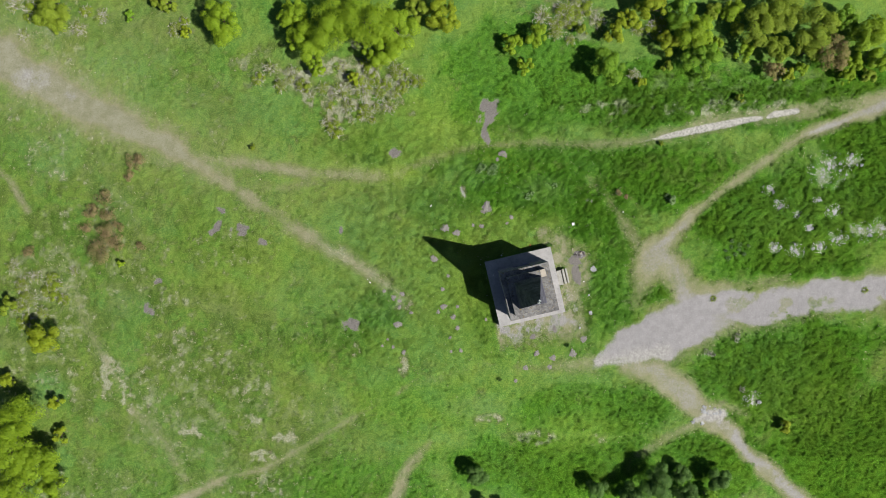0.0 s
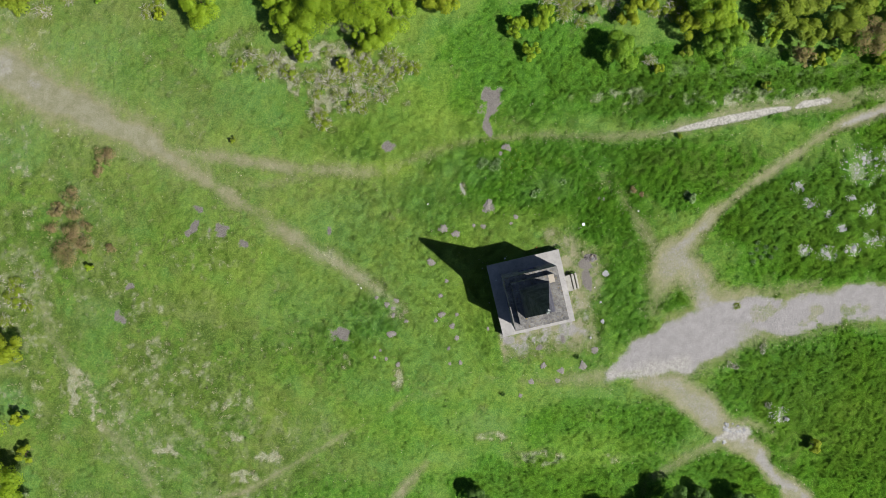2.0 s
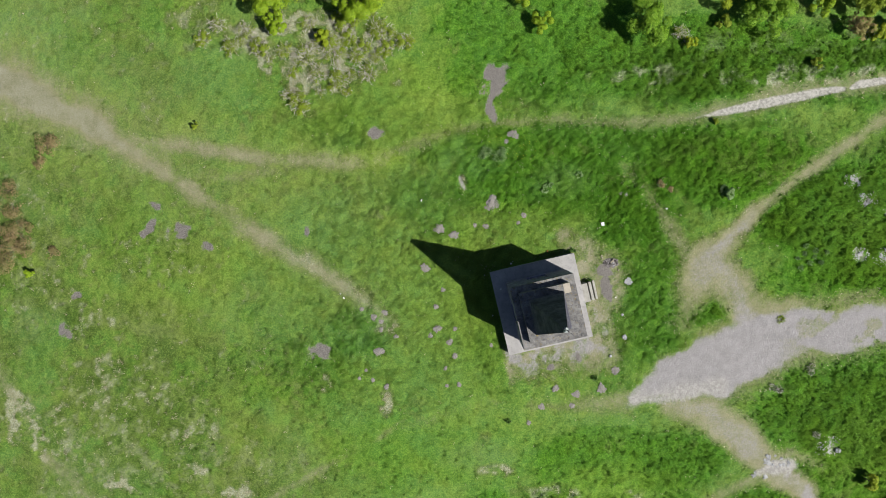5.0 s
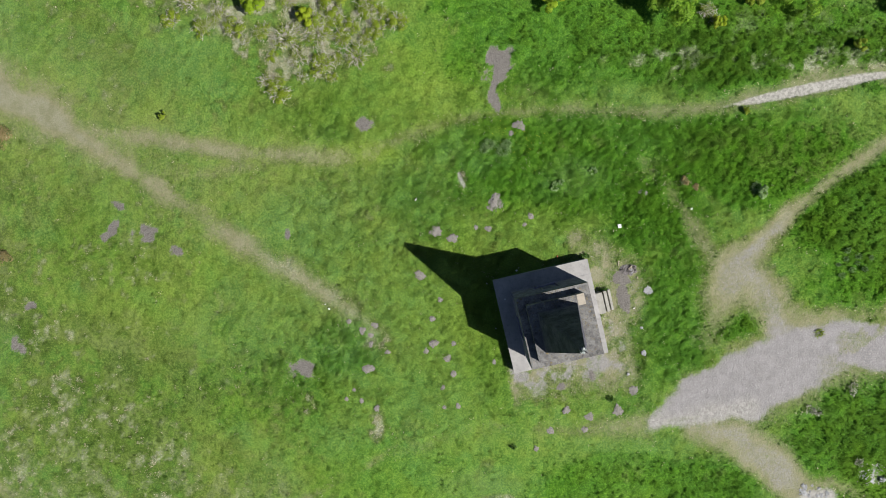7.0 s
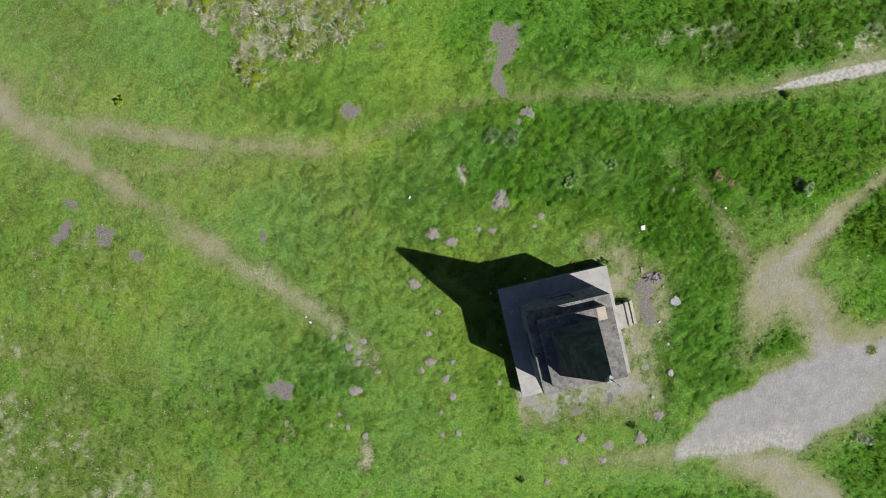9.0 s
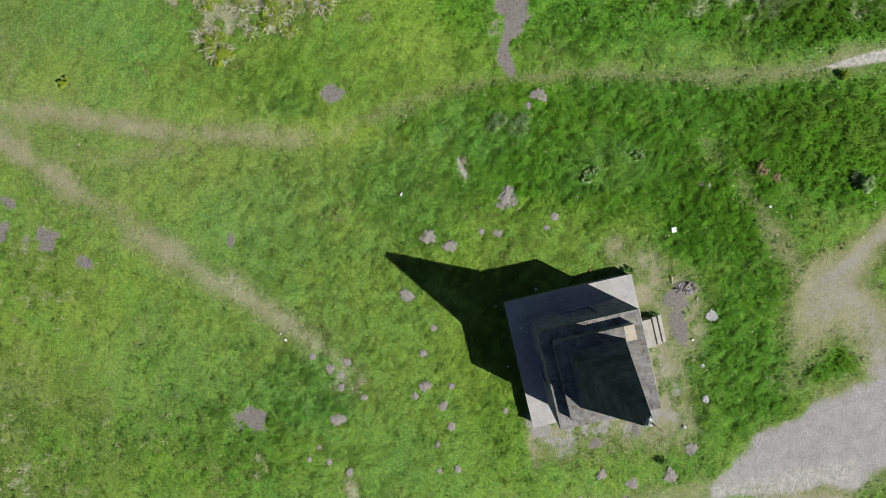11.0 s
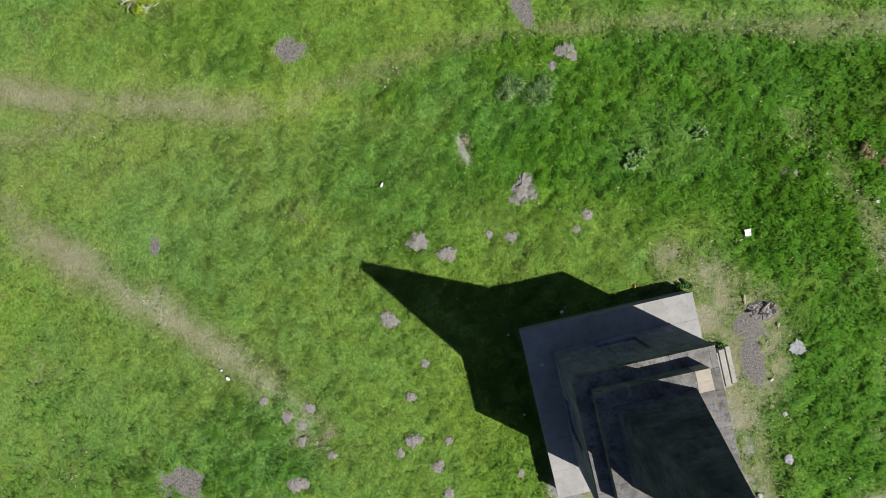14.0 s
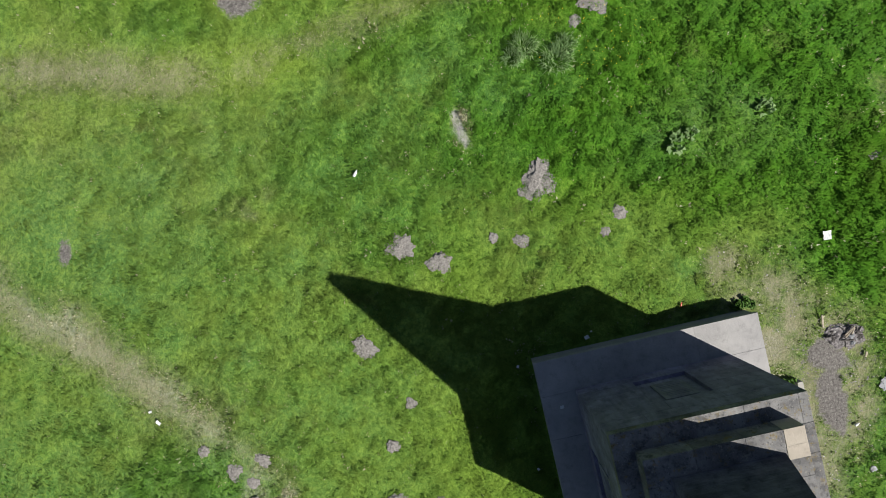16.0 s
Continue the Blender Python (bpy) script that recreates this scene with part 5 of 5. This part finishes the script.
for k, (x, y, r, h) in enumerate(((2.7, 9.2, 0.26, 0.16), (0.3, 8.2, 0.30, 0.16), (0.7, 8.5, 0.2, 0.14), (2.2, 3.85, 0.17, 0.16), (2.0, 3.78, 0.15, 0.16), (2.42, 3.78, 0.12, 0.12), (3.32, 1.55, 0.2, 0.24), (3.48, 1.62, 0.16, 0.2), (-2.2, -8.7, 0.2, 0.2), (12.9, 8.0, 0.35, 0.3), (4.0, -5.4, 0.2, 0.2))):
    ob = build_tussock(760 + k, r, h, "dock_weed", "leafy grey-green dock weed growing low in grass", "weed", LEAVES["sage" if k < 3 else "deep"], 0.045, 26)
    ob.matrix_basis = Matrix.Translation(on_ground(x, y))


for k, (x, y, r, h) in enumerate(((17.2, -1.1, 0.30, 0.12), (31.0, -0.3, 0.3, 0.12))):
    ob = build_tussock(800 + k, r, h, "grass_tussock", "green grass tuft growing on the stony track", "tussock", LEAVES["olive"], 0.014, 90)
    ob.matrix_basis = Matrix.Translation(on_ground(x, y))
pale_spots = [(19.4, -4.5, 0.30), (19.3, -4.9, 0.22), (16.7, -6.0, 0.35), (17.2, -6.2, 0.25), (20.0, -9.5, 0.3)]
pale_spots += [(19.0 + 1.2 * math.cos(2.4 * k) * (0.3 + 0.1 * k), 3.4 + 0.9 * math.sin(2.4 * k) * (0.3 + 0.1 * k), 0.16 + 0.02 * (k % 4)) for k in range(9)]
for k, (x, y, r) in enumerate(pale_spots):
    ob = build_tussock(820 + k, r, 0.22, "pale_weed", "pale grey-white dead weed stalks in long grass", "weed", MAT_TWIG if k < 5 else LEAVES["sage"], 0.010, 60)
    ob.matrix_basis = Matrix.Translation(on_ground(x, y))


def build_buttercups():
    r = np.random.RandomState(21)
    n = 80
    x, y = r.normal(-1.9, 0.9, n), r.normal(11.2, 0.7, n)
    z = surface(x, y) + r.uniform(0.12, 0.24, n)
    a, s = r.uniform(0, 6.28, n), r.uniform(0.009, 0.016, n)
    verts = np.stack([np.stack([x + s * np.cos(a + k * 1.571), y + s * np.sin(a + k * 1.571), z + 0.004 * (k % 2)], -1) for k in range(4)], 1).reshape(-1, 3)
    me = quick_mesh("buttercups", verts, np.arange(4 * n).reshape(-1, 4), MAT_YELLOW)
    tagged(new("buttercups", me), "scattered small yellow buttercups in the long grass", "flowers", kind="stuff")


MAT_YELLOW = plain_material("buttercup_petal", (0.45, 0.37, 0.015), (0.52, 0.45, 0.035), 30.0, 0.4, 0, 0.1)
build_buttercups()


# ---------------------------------------------------------------- the fire's remains
def build_campfire():
    f = new("campfire_remains")
    tagged(f, "burnt-out campfire of ash, charred sticks and stones", "campfire")
    f.matrix_basis = Matrix.Translation(on_ground(5.0, 2.9))
    r = random.Random(9)
    part("ash_bed", lump(r, 0.46, 0.07, 0.35, 4), MAT_EMBER, f, "blackened ash bed").matrix_basis = pose(0, 0, 0.02) @ Matrix.Diagonal((1.15, 0.75, 1, 1))
    for k in range(16):
        ob = part("ash_lump", lump(r, r.uniform(0.04, 0.09), 0.045, 0.6, 2), MAT_ASH if k % 5 == 1 else MAT_CHAR, f)
        a = r.uniform(-0.3, 3.6)
        ob.matrix_basis = pose(r.uniform(0.30, 0.50) * math.cos(a), r.uniform(0.20, 0.33) * math.sin(a), 0.05)
    for k in range(14):
        a, n0 = r.uniform(0, 6.28), r.uniform(0.18, 0.36)
        p = Vector((r.uniform(-0.3, 0.3), r.uniform(-0.1, 0.2), 0.08))
        q = p + Vector((n0 * math.cos(a), 0.7 * n0 * math.sin(a), r.uniform(-0.02, 0.05)))
        pale_one = k in (2, 5, 8)
        if pale_one:  # the unburnt ones lean together
            p, q = Vector((0.02 + 0.13 * (k - 5) / 3, -0.04 + 0.02 * k / 3, 0.09)), Vector((0.20, 0.30, 0.17))
        bm = bmesh.new()
        tube(bm, [p, p.lerp(q, 0.5) + Vector((0, 0, 0.012)), q], [0.022, 0.020, 0.013], 6)
        part("stick", bm, MAT_WOOD if pale_one else MAT_CHAR, f, "pale unburnt stick" if pale_one else "charred stick")
    stone_ob = part("hearth_stone", lump(r, 0.08, 0.06, 0.5, 2), MAT_LIME, f, "white heat-bleached stone")
    stone_ob.matrix_basis = pose(0.16, 0.02, 0.10)
    stone_ob = part("hearth_stone", lump(r, 0.06, 0.05, 0.5, 2), MAT_LIME, f, "white heat-bleached stone")
    stone_ob.matrix_basis = pose(0.22, -0.16, 0.08)
    return f


build_campfire()


# ---------------------------------------------------------------- litter
def litter(name, label, category, x, y, bm, material, turn=0.0, dz=0.03):
    ob = part(name, bm, material, None, label)
    ob.matrix_basis = Matrix.Translation(on_ground(x, y, dz)) @ pose(0, 0, 0, 0, 0, turn)
    return tagged(ob, "", category)


def crumpled(w, d, h, seed):
    bm = bmesh.new()
    bmesh.ops.create_grid(bm, x_segments=8, y_segments=8, size=0.5)
    for v in bm.verts:
        lift = 0.5 + noise.noise(v.co * 5 + Vector((seed, 0, 0)))
        v.co = Vector((v.co.x * w * (1 + 0.2 * noise.noise(v.co * 3 + Vector((0, seed, 0)))), v.co.y * d, h * lift))
    geom = bmesh.ops.extrude_face_region(bm, geom=bm.faces[:])["geom"]
    bmesh.ops.translate(bm, vec=(0, 0, 0.004), verts=[g for g in geom if isinstance(g, bmesh.types.BMVert)])
    return bm


def bottle(length, radius):
    bm = bmesh.new()
    tube(bm, [Vector((t * length, 0, radius)) for t in (0, 0.04, 0.55, 0.72, 0.80, 1.0)], [radius * 0.8, radius, radius, radius * 0.75, radius * 0.38, radius * 0.36], 10)
    return bm


litter("plastic_bag", "crumpled white plastic bag lying on the grass", "litter", 4.4, 5.7, crumpled(0.22, 0.24, 0.022, 1.0), MAT_PAPER, 10, 0.07)
litter("plastic_bottle", "white plastic bottle lying on short grass", "litter", -8.6, 7.3, bottle(0.20, 0.04), MAT_PAPER, 65)
litter("paper_scrap", "torn white paper scrap on the grass", "litter", -14.2, 0.3, crumpled(0.15, 0.10, 0.04, 3.0), MAT_PAPER, -40, 0.04)
litter("paper_scrap", "torn white paper scrap on the grass", "litter", -14.45, 0.6, crumpled(0.09, 0.06, 0.03, 5.0), MAT_PAPER, 20, 0.04)
litter("paper_scrap", "small white paper scrap in long grass", "litter", 8.9, 6.8, crumpled(0.13, 0.10, 0.05, 4.0), MAT_PAPER, 20, 0.10)
litter("drink_can", "small white drink can on worn grass", "litter", 5.35, 0.42, bottle(0.14, 0.035), MAT_PAPER, 30)
litter("drink_can", "red drink can lying in the plinth's shadow", "litter", 0.5, 3.72, bottle(0.12, 0.026), MAT_RED, 80)
for x, y, s in ((-2.1, 2.85, 0.13), (-1.98, 3.02, 0.06), (-4.0, 2.0, 0.08), (-3.4, -0.9, 0.08)):
    litter("paper_scrap", "tiny white paper scrap on shaded grass", "litter", x, y, crumpled(s, s * 0.8, 0.03, x), MAT_PAPER, 70 * x, 0.06)
ob = part("paper_scrap", crumpled(0.10, 0.08, 0.02, 7.0), MAT_PAPER, None, "white paper scrap lying on the plinth")
ob.matrix_basis = pose(0, 0, 0, 0, 0, TURN) @ pose(-2.55, 1.72, 0.725)
tagged(ob, "", "litter")
plank = litter("wooden_stake", "short pale split stick lying beside the ashes", "stick", 4.37, 3.15, block(0, 0.05, 0, 0.34, 0, 0.03, 0.006), MAT_WOOD, 8, 0.05)
plank = litter("wooden_stake", "short pale split stick lying beside the ashes", "stick", 5.55, 2.35, block(0, 0.05, 0, 0.15, 0, 0.03, 0.006), MAT_WOOD, -10, 0.05)
for x, y, r in ((6.05, -2.4, 0.16), (5.9, -0.8, 0.09), (5.1, -3.8, 0.1)):
    ob = litter("stone", "pale bleached limestone lying in the grass", "stone", x, y, lump(random.Random(int(x * 100)), r, r * 0.5, 0.5, 2), MAT_LIME, 30, 0.04)
    tagged(ob, group="pale stones in the grass")
heap = litter("ash_heap", "flat heap of pale grey ash spread on grass", "ash", 6.3, 1.6, lump(random.Random(31), 0.20, 0.03, 0.9, 4), MAT_LIME, 20, 0.04)
